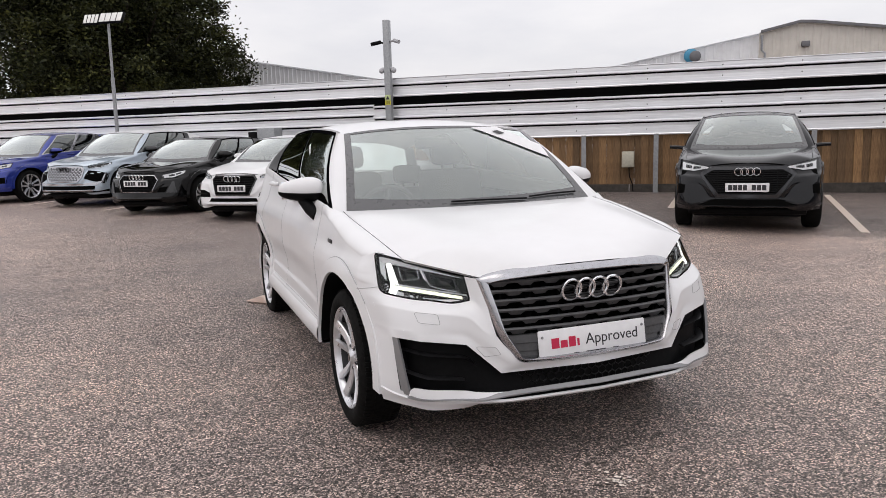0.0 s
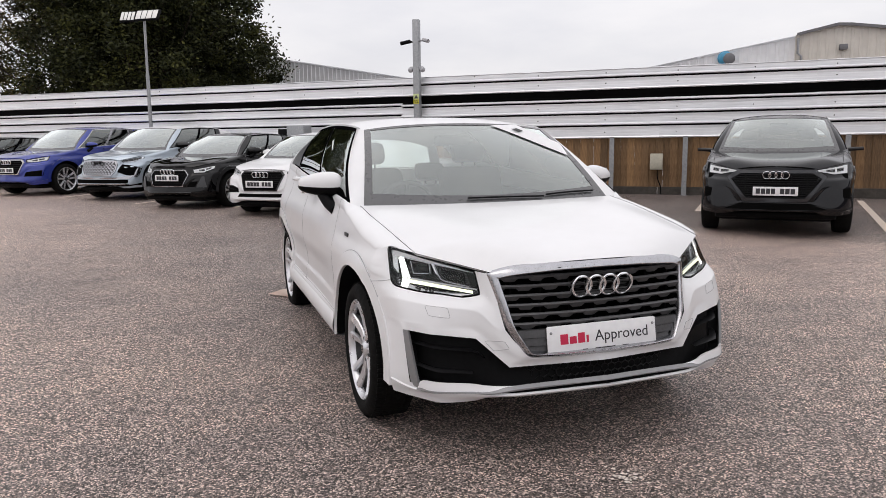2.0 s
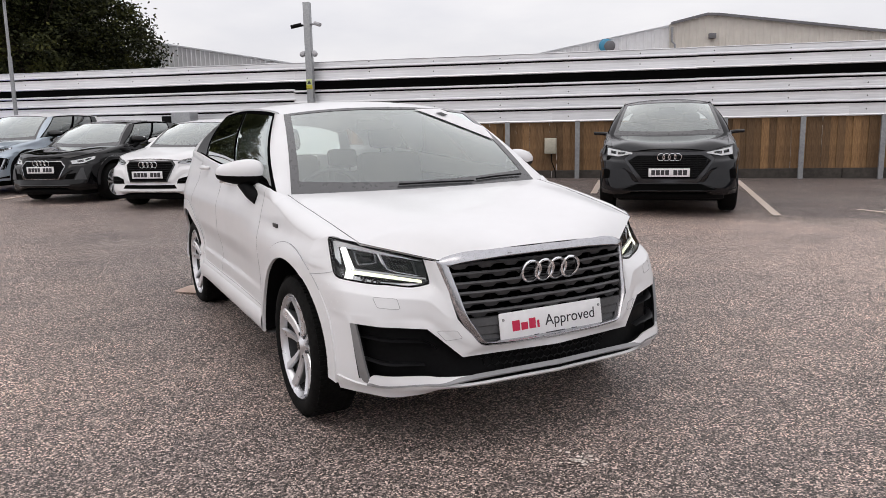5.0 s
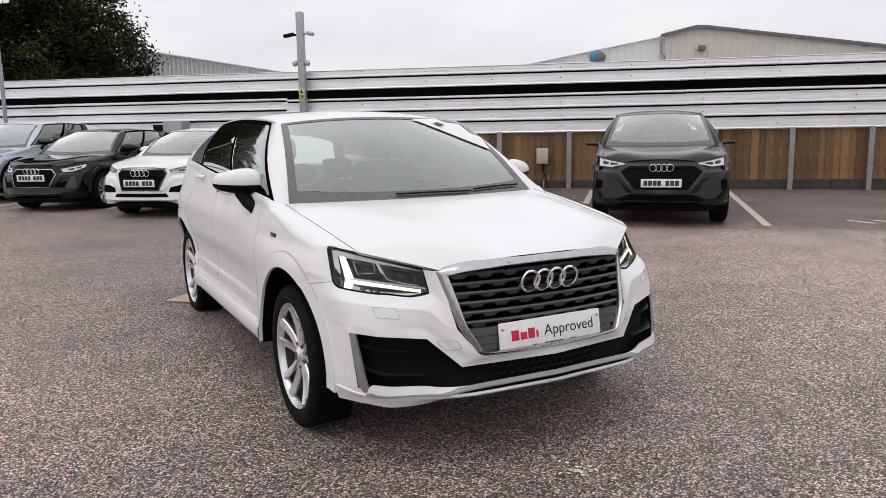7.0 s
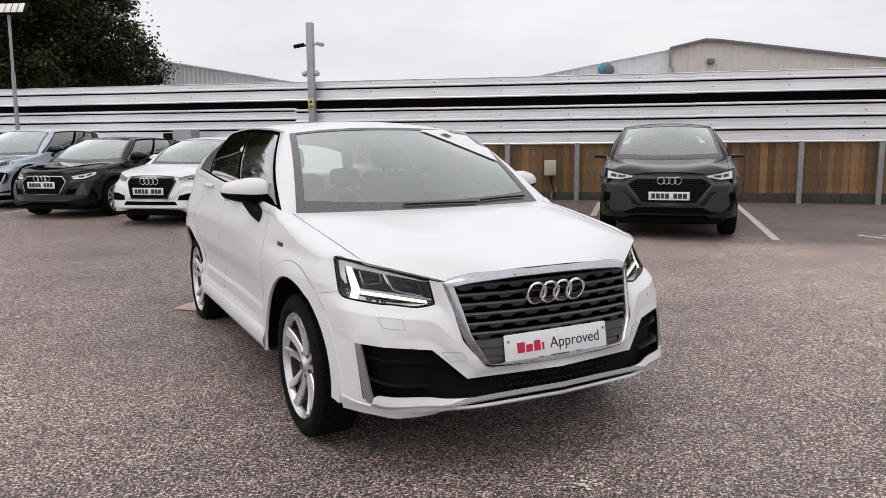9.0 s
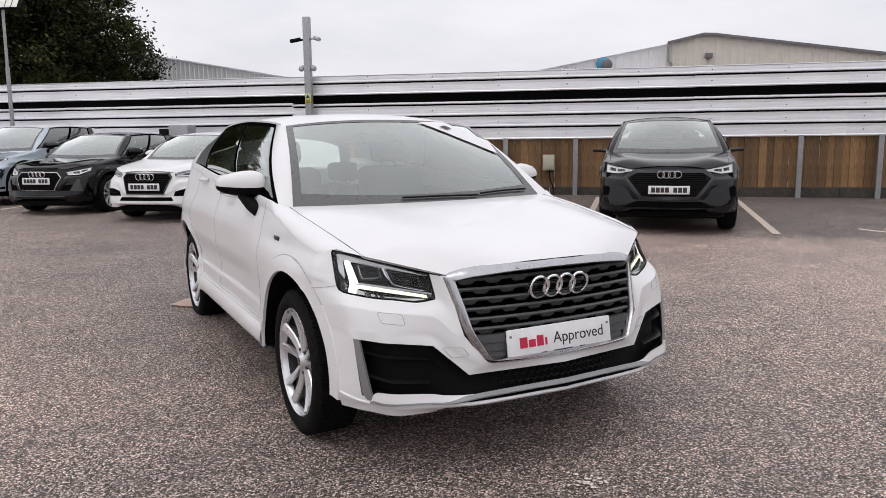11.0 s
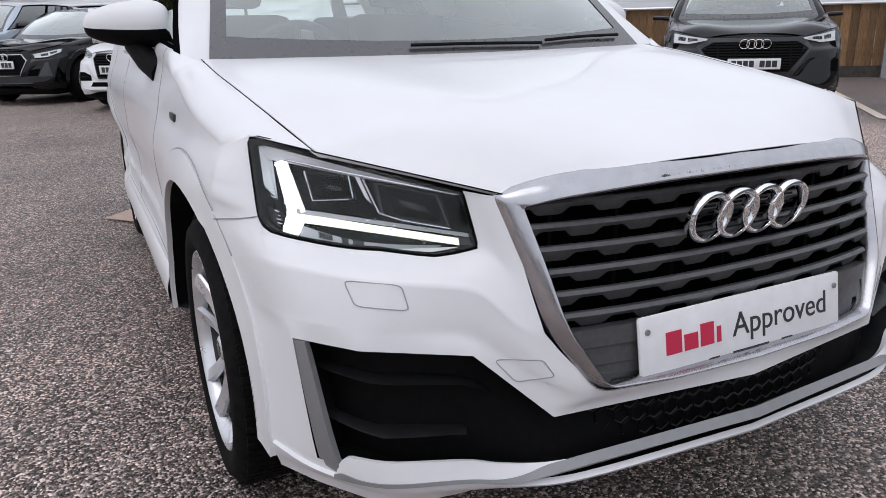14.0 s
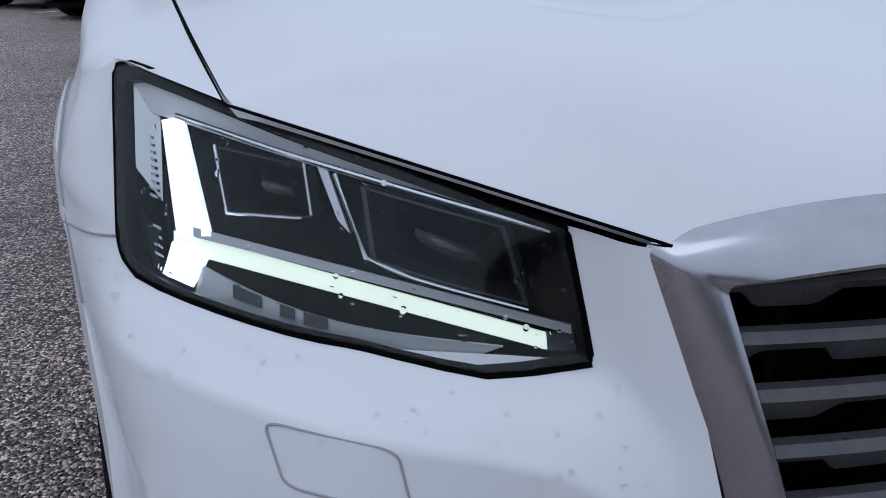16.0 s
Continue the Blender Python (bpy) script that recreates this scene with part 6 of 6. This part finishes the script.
# ---- flood lamp column
lamp = tagged(empty("flood_lamp", FM(-12.93, FENCE_N - .7)), "tall galvanised lamp column with twin floodlight panels", "street lamp")
bm = bmesh.new()
tube(bm, [(0, 0, .0), (0, 0, 1.6), (.01, 0, 3.2)], .047, 12)
tube(bm, [(.01, 0, 3.2), (.03, 0, 4.60)], .034, 12)
part("column", bm, STEEL, lamp)
FLOOD = mat("flood_panel", (.75, .75, .72), .2, .0)
for cx, wd, rot in ((-.40, .22, 12), (.22, .34, 6)):
    bm = bmesh.new()
    mm = Matrix.Translation((cx, -.08, 4.66)) @ Matrix.Rotation(radians(rot), 4, "Z") @ Matrix.Rotation(radians(-30), 4, "X")
    box(bm, (-wd, -.03, -.15), (wd, .04, .15), mm, .012)
    hd = part("floodlight", bm, PLASTIC, lamp, "black floodlight head")
    cells = 4
    for k in range(cells):
        bm = bmesh.new()
        a = lerp(-wd + .02, wd - .02, k / cells)
        b = lerp(-wd + .02, wd - .02, (k + 1) / cells) - .02
        box(bm, (a, -.036, -.13), (b, -.028, .13), mm, .004)
        part("light_cell", bm, FLOOD, hd, "pale lamp cell")
bm = bmesh.new()
tube(bm, [(-.35, -.02, 4.62), (.25, -.02, 4.62)], .03, 8)
part("bracket", bm, STEEL, lamp)

# ---- meter box and cabinet at the fence
METER = grained("meter_plastic", (.50, .47, .38), .5, .1, 20)
mb = tagged(empty("meter_box", FM(-.03, FENCE_N - .02)), "cream meter box fixed to the timber fence", "meter box")
bm = bmesh.new()
box(bm, (-.13, -.15, .69), (.13, .03, 1.03), None, .012)
part("case", bm, METER, mb)
bm = bmesh.new()
box(bm, (-.11, -.162, .71), (.11, -.15, 1.01), None, .004)
part("lid", bm, METER, mb)
bm = bmesh.new()
tube(bm, [(.02, -.10, .69), (.03, -.10, .5), (.10, -.08, .32), (.11, -.08, .15)], .012, 6)
part("cable", bm, PLASTIC, mb)
cab = tagged(empty("grey_cabinet", FM(-8.65, FENCE_N - .55, ground_z(*F(-8.65, FENCE_N - .55).xy))), "grey metal service cabinet against the steel fence", "cabinet")
bm = bmesh.new()
box(bm, (-.12, -.2, 0), (.36, .2, 1.60), None, .02)
part("case", bm, STEEL, cab)
bm = bmesh.new()
box(bm, (-.38, -.18, 0), (-.12, .18, 1.52), None, .02)
part("side_box", bm, PLASTIC, cab)

# ---- warehouses behind the fence
CLAD_WARM = grained("cladding_beige", (.68, .64, .58), .55, .06, 3, big=.3)
CLAD_GREY = grained("cladding_grey", (.80, .81, .83), .5, .06, 3, .2, big=.3)
TRIM = grained("verge_trim", (.16, .16, .17), .5, .1, 5)


def ribbed_wall(outline_z, d0, d1, n, pitch, depth=.022):
    """Trapezoid-ribbed cladding from the ground to a sloping top line."""
    bm = bmesh.new()
    x = d0
    cols = []
    k = 0
    while x < d1:
        for f, o in ((0, 0), (.55, 0), (.65, depth), (.90, depth)):
            q = min(d1, x + f * pitch)
            cols.append((q, -o))
        x += pitch
    vs = [[bm.verts.new((q, o, 0)), bm.verts.new((q, o, outline_z(q)))] for q, o in cols]
    for a, b in zip(vs, vs[1:]):
        if (a[0].co - b[0].co).length > 1e-5:
            bm.faces.new([a[0], b[0], b[1], a[1]])
    return bm


def gable_house(name, label, outline_z, d0, d1, n, deep, wall_mat, pitch, trim=True):
    h = tagged(empty(name, FM(0, n)), label, "building")
    part("wall", ribbed_wall(outline_z, d0, d1, n, pitch), wall_mat, h, "ribbed metal cladding", 0)
    bm = bmesh.new()
    steps = 24
    rows = []
    for i in range(steps + 1):
        x = lerp(d0, d1, i / steps)
        rows.append([bm.verts.new((x, -.15, outline_z(x) + .06)), bm.verts.new((x, deep, outline_z(x) + .06))])
    for i in range(steps):
        bm.faces.new([rows[i][0], rows[i + 1][0], rows[i + 1][1], rows[i][1]])
    bmesh.ops.solidify(bm, geom=bm.faces[:], thickness=.08)
    part("roof", bm, CLAD_GREY, h, "pale sheet roof", 0)
    for x in (d0, d1):
        bm = bmesh.new()
        prism(bm, [(x - .02, 0, 0), (x - .02, deep, 0), (x - .02, deep, outline_z(x)), (x - .02, 0, outline_z(x))], (.04, 0, 0))
        part("side_wall", bm, wall_mat, h, smooth=0)
    if trim:
        bm = bmesh.new()
        a = [(lerp(d0, d1, i / 40), -.20, outline_z(lerp(d0, d1, i / 40)) - .02) for i in range(41)]
        c = [(p[0], -.20, p[2] + .11) for p in a]
        ribbon(bm, a, c, (0, .08, 0))
        part("verge_trim", bm, TRIM, h, "dark roof edge trim", 0)
    return h


wr = gable_house("warehouse", "beige clad warehouse gable behind the fence", lambda d: 5.80 - (.215 * (5.94 - d) if d < 5.94 else .148 * (d - 5.94)), 4.36, 24, 30, 20, CLAD_WARM, .30)
wr2 = gable_house("warehouse_extension", "low white clad extension with sloping roof", lambda d: 5.42 - .172 * (4.36 - d), -12, 4.34, 30.3, 14, grained("cladding_white", (.84, .85, .87), .5, .05, 3, big=.3), .35, False)
bm = bmesh.new()
tube(bm, [(4.42, -.12, 5.35), (4.42, -.12, 4.75), (4.55, -.12, 4.62), (4.55, -.12, 1)], .05, 8)
part("downpipe", bm, STEEL, wr)
bm = bmesh.new()
box(bm, (5.92, -.22, 4.80), (6.22, -.02, 5.02), None, .02)
part("flood_light", bm, TRIM, wr, "dark wall floodlight")
BLUE = grained("vent_blue", (.06, .30, .48), .4, .1, 10)
bm = bmesh.new()
bmesh.ops.create_uvsphere(bm, u_segments=24, v_segments=12, radius=.30, matrix=Matrix.Translation((1.65, -.1, 4.72)) @ Matrix.Diagonal((1, .4, 1, 1)))
vent = part("roof_vent", bm, BLUE, wr2, "blue round roof vent")
bm = bmesh.new()
bmesh.ops.create_uvsphere(bm, u_segments=24, v_segments=12, radius=.24, matrix=Matrix.Translation((1.82, -.22, 4.68)) @ Matrix.Diagonal((1, .3, 1, 1)))
part("vent_hood", bm, TRIM, vent)
gable_house("grey_warehouse", "light grey ribbed warehouse beyond the trees", lambda d: 5.66 - (.10 * (-20 - d) if d < -20 else .176 * (d + 20)), -34, -6, 30, 20, CLAD_GREY, .24, False)

# ---- trees
BARK = grained("bark", (.055, .042, .032), .9, .35, 12, bumps=.8)


def leaf_mat(name, lo, hi):
    m = mat(name, lo, .6, spec=.15)
    n, l, b = nodes_of(m)
    g = n.new("ShaderNodeNewGeometry")
    leaf = ramp(m, g.outputs["Random Per Island"], [(0, lo), (.7, tuple((a + c) / 2 for a, c in zip(lo, hi))), (1, hi)])
    # whole sprays differ in tone
    spray = ramp(m, noise_fac(m, coords(m), .9, 3), [(.32, (.35, .36, .36)), (.52, (.9, .9, .85)), (.70, (2.1, 1.9, 1.5))])
    l.new(mixed(m, "MULTIPLY", 1.0, leaf, spray), b.inputs["Base Color"])
    return m


LEAF = leaf_mat("leaves_green", (.010, .014, .005), (.060, .066, .022))
LEAF_BROWN = leaf_mat("leaves_olive", (.022, .024, .009), (.110, .090, .032))


def tree(name, label, place, height, spread, seed, leaf_m, clumps, leaves, low=.22):
    rnd = random.Random(seed)
    t = tagged(empty(name, Matrix.Translation(place)), label, "tree")
    bm = bmesh.new()
    tube(bm, [(0, 0, -.2), (.1, 0, height * .15), (-.05, .1, height * .35), (.1, 0, height * .6), (0, .1, height * .85)], lambda f: lerp(.34, .05, f) * height / 12, 12)
    part("trunk", bm, BARK, t)
    tips = []
    for k in range(clumps):
        a, h = rnd.uniform(0, math.tau), rnd.uniform(low, .97)
        rad = spread * min(1.0, (1.06 - h) / .74) ** .6 * rnd.uniform(.40, 1.0)
        tips.append(Vector((rad * math.cos(a), rad * math.sin(a), h * height)))
    for p in tips[::4]:
        bm = bmesh.new()
        base = Vector((0, 0, max(height * .12, p.z - p.xy.length * .55)))
        mid = base.lerp(p, .5) + Vector((rnd.uniform(-.3, .3), rnd.uniform(-.3, .3), -.15))
        tube(bm, [base, mid, p], lambda f: lerp(.09, .012, f) * height / 12, 6, cap=False)
        part("limb", bm, BARK, t)
    verts, faces = [], []
    for p in tips:
        cs = rnd.uniform(.55, 1.15) * spread / 6
        for _ in range(leaves):
            v = Vector((rnd.gauss(0, 1), rnd.gauss(0, 1), rnd.gauss(0, .62)))
            c = p + v * cs * .46
            sz = rnd.uniform(.045, .10)
            ax = Vector((rnd.gauss(0, 1), rnd.gauss(0, 1), rnd.gauss(0, .6))).normalized()
            bx = ax.cross(Vector((rnd.gauss(0, 1), rnd.gauss(0, 1), rnd.gauss(0, 1)))).normalized()
            i = len(verts)
            verts += [c - ax * sz, c + bx * sz * .5, c + ax * sz, c - bx * sz * .5]
            faces.append((i, i + 1, i + 2, i + 3))
    me = bpy.data.meshes.new("crown")
    me.from_pydata(verts, [], faces)
    me.materials.append(leaf_m)
    cr = new("crown", me)
    cr.parent = t
    tagged(cr, "uneven crown of small leaves", kind="stuff")
    return t


tree("tree", "large dark green tree behind the fence", F(-20.3, 21), 13.0, 5.0, 3, LEAF, 720, 300)
tree("tree", "olive green tree with thin crown behind the fence", F(-27.5, 23), 11.5, 5.0, 5, LEAF_BROWN, 150, 330)
tree("tree", "dark green tree partly hidden behind the fence", F(-24.5, 27), 10.5, 4.6, 8, LEAF, 130, 320)

# ---- cars
STYLE_HERO = dict(front=front_details, blade_end=.88)
HERO_SHAPE = Shape(half=.913)
car("white_suv", "white compact SUV with lit headlamps and grey grille", WHITE, HERO_SHAPE, Matrix.Translation((.018, 0, 0)), STYLE_HERO, 1)

hero = bpy.data.objects["white_suv"]


def drops(count, seed, where, size):
    """Rain beads on a surface; where gives a place and its outward direction."""
    rnd = random.Random(seed)
    verts, faces = [], []
    for _ in range(count):
        p, n = where(rnd)
        r = size * rnd.choice((.5, .6, .7, 1.0, 1.5)) * rnd.uniform(.7, 1.2)
        a = n.cross(Vector((.3, .2, 1))).normalized()
        b = n.cross(a)
        base = len(verts)
        st = rnd.uniform(.85, 1.35)
        for ring, h in ((1.0, -.1), (.85, .30), (.5, .52)):
            for k in range(8):
                t = k * math.tau / 8
                verts.append(p + (a * math.cos(t) + b * math.sin(t) * st) * r * ring + n * r * h)
        verts.append(p + n * r * .60)
        for ring in range(2):
            for k in range(8):
                i, j = base + ring * 8 + k, base + ring * 8 + (k + 1) % 8
                faces.append((i, j, j + 8, i + 8))
        for k in range(8):
            faces.append((base + 16 + k, base + 16 + (k + 1) % 8, base + 24))
    me = bpy.data.meshes.new("rainwater")
    me.from_pydata(verts, [], faces)
    for q in me.polygons:
        q.use_smooth = True
    me.materials.append(WATER)
    ob = new("rainwater", me)
    ob.parent = hero
    ob.visible_shadow = False
    return tagged(ob, "small clear rain beads", kind="stuff")


WATER = mat("water", (1, 1, 1), 0.0)
WATER.node_tree.nodes["Principled BSDF"].inputs["Transmission Weight"].default_value = 1.0
WATER.node_tree.nodes["Principled BSDF"].inputs["IOR"].default_value = 1.33


def on_fascia(c0, c1, l0, l1, lift):
    def f(rnd):
        c, l = rnd.uniform(c0, c1), rnd.uniform(l0, l1)
        p, q = fascia_in(c, l, -lift), fascia_in(c, l, -lift - .01)
        return HERO_SHAPE((-p.x, p.y, p.z)), Vector((p.x - q.x, q.y - p.y, q.z - p.z)).normalized()
    return f


drops(260, 1, on_fascia(2.03, 3.97, 5.05, 5.97, .0035), .0015)
drops(420, 2, on_fascia(1.0, 4.9, 2.7, 5.0, .0), .0014)
drops(60, 3, on_fascia(4.0, 4.9, 3.0, 5.0, .0), .0022)


def on_frame(rnd):
    pts = grille_outline(.022, -.0205)
    k = rnd.choice((0, 1, 2))
    p = pts[k].lerp(pts[k + 1], rnd.random())
    return HERO_SHAPE((-p.x, p.y + .002, p.z + .003)), Vector((0, -.7, .7))


drops(110, 4, on_frame, .0014)


def parked(name, label, paint_mat, shape, d, n, style, rim_mat=None, spokes=5, turn=0):
    p = F(d, n)
    return car(name, label, paint_mat, shape, FM(d, n, ground_z(p.x, p.y)) @ Matrix.Rotation(radians(turn), 4, "Z"), dict(front=parked_front, body=paint_mat, **style), 0, rim_mat, spokes)


parked("grey_suv", "dark grey metallic SUV parked at the fence", GREY_PAINT, Shape(.9675, .93, 2.928, 1.04, .375, 1.08, 1.63, .27), 1.86, 7.30, dict(
    grille=[(0, .79), (.41, .79), (.527, .705), (.335, .425), (0, .425)], rim=.055, surround=SURROUND_GREY, surround_label="dark grey octagonal surround",
    infill="bars", bars=13, slat=PLASTIC, uprights=(-.33, -.17, .17, .33), badge_z=.735, plate_z=.545, grille_label="closed dark grille with thin bars",
    lamp_top=[(.415, .79), (.60, .832), (.765, .868)], lamp_low=[(.415, .782), (.61, .734), (.765, .748)], lamp=LAMP_CLEAR, drl=LAMP_CLEAR,
    sides=(("side_duct", [(.71, .57), (.80, .58)], [(.72, .47), (.80, .45)], .004, SEAM), ("lamp_tip", [(.70, .738), (.765, .745)], [(.73, .70), (.765, .69)], .005, SEAM),
           ("lower_blade", [(.38, .412), (.72, .446), (.80, .365)], [(.38, .400), (.61, .334), (.80, .345)], .012, GREY_PAINT)),
    middle=(("air_intake", [(-.36, .402), (.36, .402)], [(-.56, .325), (.56, .325)], .005, SEAM),),
    lip=GREY_PAINT, stalk=GREY_PAINT), RIM_DARK, turn=-5)
parked("white_saloon", "white saloon car parked in the row", WHITE, Shape(.895, .86, 2.637, .96, .32, .94, 1.416, .19), -5.95, 7.45, dict(
    grille=[(0, .80), (.36, .80), (.41, .735), (.31, .455), (0, .455)], rim=.022, surround=GLOSS_BLACK, infill="bars", bars=9, slat=PLASTIC, badge_z=.738, plate_z=.575,
    grille_label="gloss black grille", lamp_top=[(.45, .785), (.62, .825), (.785, .855)], lamp_low=[(.455, .755), (.60, .735), (.785, .775)], lamp=LAMP_GREY, drl=LAMP_CHROME,
    sides=(("side_duct", [(.47, .50), (.62, .545), (.79, .54)], [(.45, .425), (.62, .42), (.78, .42)], .004, SEAM), ("duct_fin", [(.50, .482), (.78, .490)], [(.50, .470), (.78, .476)], .014, PLASTIC)),
    middle=(("air_intake", [(-.42, .405), (.42, .405)], [(-.46, .345), (.46, .345)], .004, SEAM),)))
parked("black_hatchback", "black hatchback parked in the row", BLACK_PAINT, Shape(.87, .82, 2.563, .65, .325, .96, 1.43, .19), -8.38, 8.08, dict(
    grille=[(0, .755), (.35, .755), (.43, .66), (.335, .435), (0, .435)], rim=.014, surround=SILVER, surround_label="thin bright surround", infill="mesh", slat=PLASTIC, badge_z=.715, plate_z=.60,
    grille_label="black mesh grille", lamp_top=[(.46, .760), (.62, .795), (.785, .835)], lamp_low=[(.49, .695), (.66, .700), (.785, .775)], lamp=LAMP_CLEAR, drl=LAMP_CLEAR,
    sides=(("side_fin", [(.665, .63), (.70, .63)], [(.58, .42), (.75, .42)], .016, BLADE_GREY), ("side_duct", [(.46, .52), (.60, .54)], [(.42, .43), (.56, .43)], .004, SEAM)),
    middle=tuple(("bonnet_slot", [(x - .10, .806), (x + .10, .806)], [(x - .10, .790), (x + .10, .790)], .006, SEAM) for x in (-.24, 0, .24)) + (("lower_line", [(-.5, .335), (.5, .335)], [(-.5, .322), (.5, .322)], .012, BLADE_GREY),)))
parked("pale_blue_suv", "pale blue SUV with bright mesh grille", ICE_PAINT, Shape(.93, .86, 2.764, .96, .37, 1.06, 1.63, .24), -11.2, 9.3, dict(
    grille=[(0, .795), (.39, .795), (.445, .735), (.425, .585), (.335, .485), (0, .485)], rim=.030, surround=SILVER, surround_label="broad satin silver surround", infill="mesh", slat=SILVER, floor=RIM_DARK, badge_z=.742, badge=RING_DARK,
    grille_label="bright mesh grille", lamp_top=[(.48, .795), (.64, .835), (.80, .868)], lamp_low=[(.51, .755), (.68, .765), (.80, .835)], lamp=LAMP_DARK, drl=LAMP_CHROME,
    sides=(("side_duct", [(.50, .72), (.66, .70), (.82, .66)], [(.46, .56), (.62, .50), (.80, .47)], .005, SEAM), ("duct_trim", [(.785, .65), (.815, .65)], [(.745, .455), (.790, .455)], .014, SILVER)),
    middle=(("bumper_blade", [(-.76, .50), (-.42, .455), (.42, .455), (.76, .50)], [(-.70, .42), (-.45, .415), (.45, .415), (.70, .42)], .012, SILVER), ("air_intake", [(-.66, .41), (.66, .41)], [(-.66, .335), (.66, .335)], .005, SEAM), ("lower_line", [(-.62, .332), (.62, .332)], [(-.62, .312), (.62, .312)], .014, SILVER)),
    lip=PLASTIC, roof=WHITE, pillar=WHITE, rail=WHITE, arch=PLASTIC, mirror=BLADE_GREY))
parked("blue_suv", "deep blue SUV parked at the end of the row", BLUE_PAINT, Shape(.946, .89, 2.819, .97, .375, 1.06, 1.66, .24), -14.45, 9.85, dict(
    grille=[(0, .80), (.38, .80), (.44, .735), (.34, .46), (0, .46)], rim=.03, surround=SILVER, infill="bars", bars=8, slat=PLASTIC, badge_z=.735, plate_z=.56,
    grille_label="dark grille with bright surround", lamp_top=[(.46, .79), (.62, .83), (.79, .868)], lamp_low=[(.47, .735), (.64, .74), (.79, .775)], lamp=LAMP_CLEAR, drl=LAMP_CLEAR,
    sides=(("side_duct", [(.50, .52), (.80, .56)], [(.46, .42), (.79, .42)], .004, SEAM),), rail=SILVER, frame=SILVER), RIM)
parked("charcoal_car", "charcoal car at the far end of the row", DARK_PAINT, Shape(.90, .86, 2.7, .96, .33, .95, 1.44, .20), -18.2, 10.4, dict(
    grille=[(0, .80), (.36, .80), (.41, .735), (.31, .455), (0, .455)], rim=.022, surround=GLOSS_BLACK, infill="bars", bars=8, slat=PLASTIC, badge_z=.738,
    grille_label="black grille", lamp_top=[(.45, .785), (.62, .825), (.785, .855)], lamp_low=[(.455, .755), (.60, .735), (.785, .775)], lamp=LAMP_GREY, drl=LAMP_CHROME))
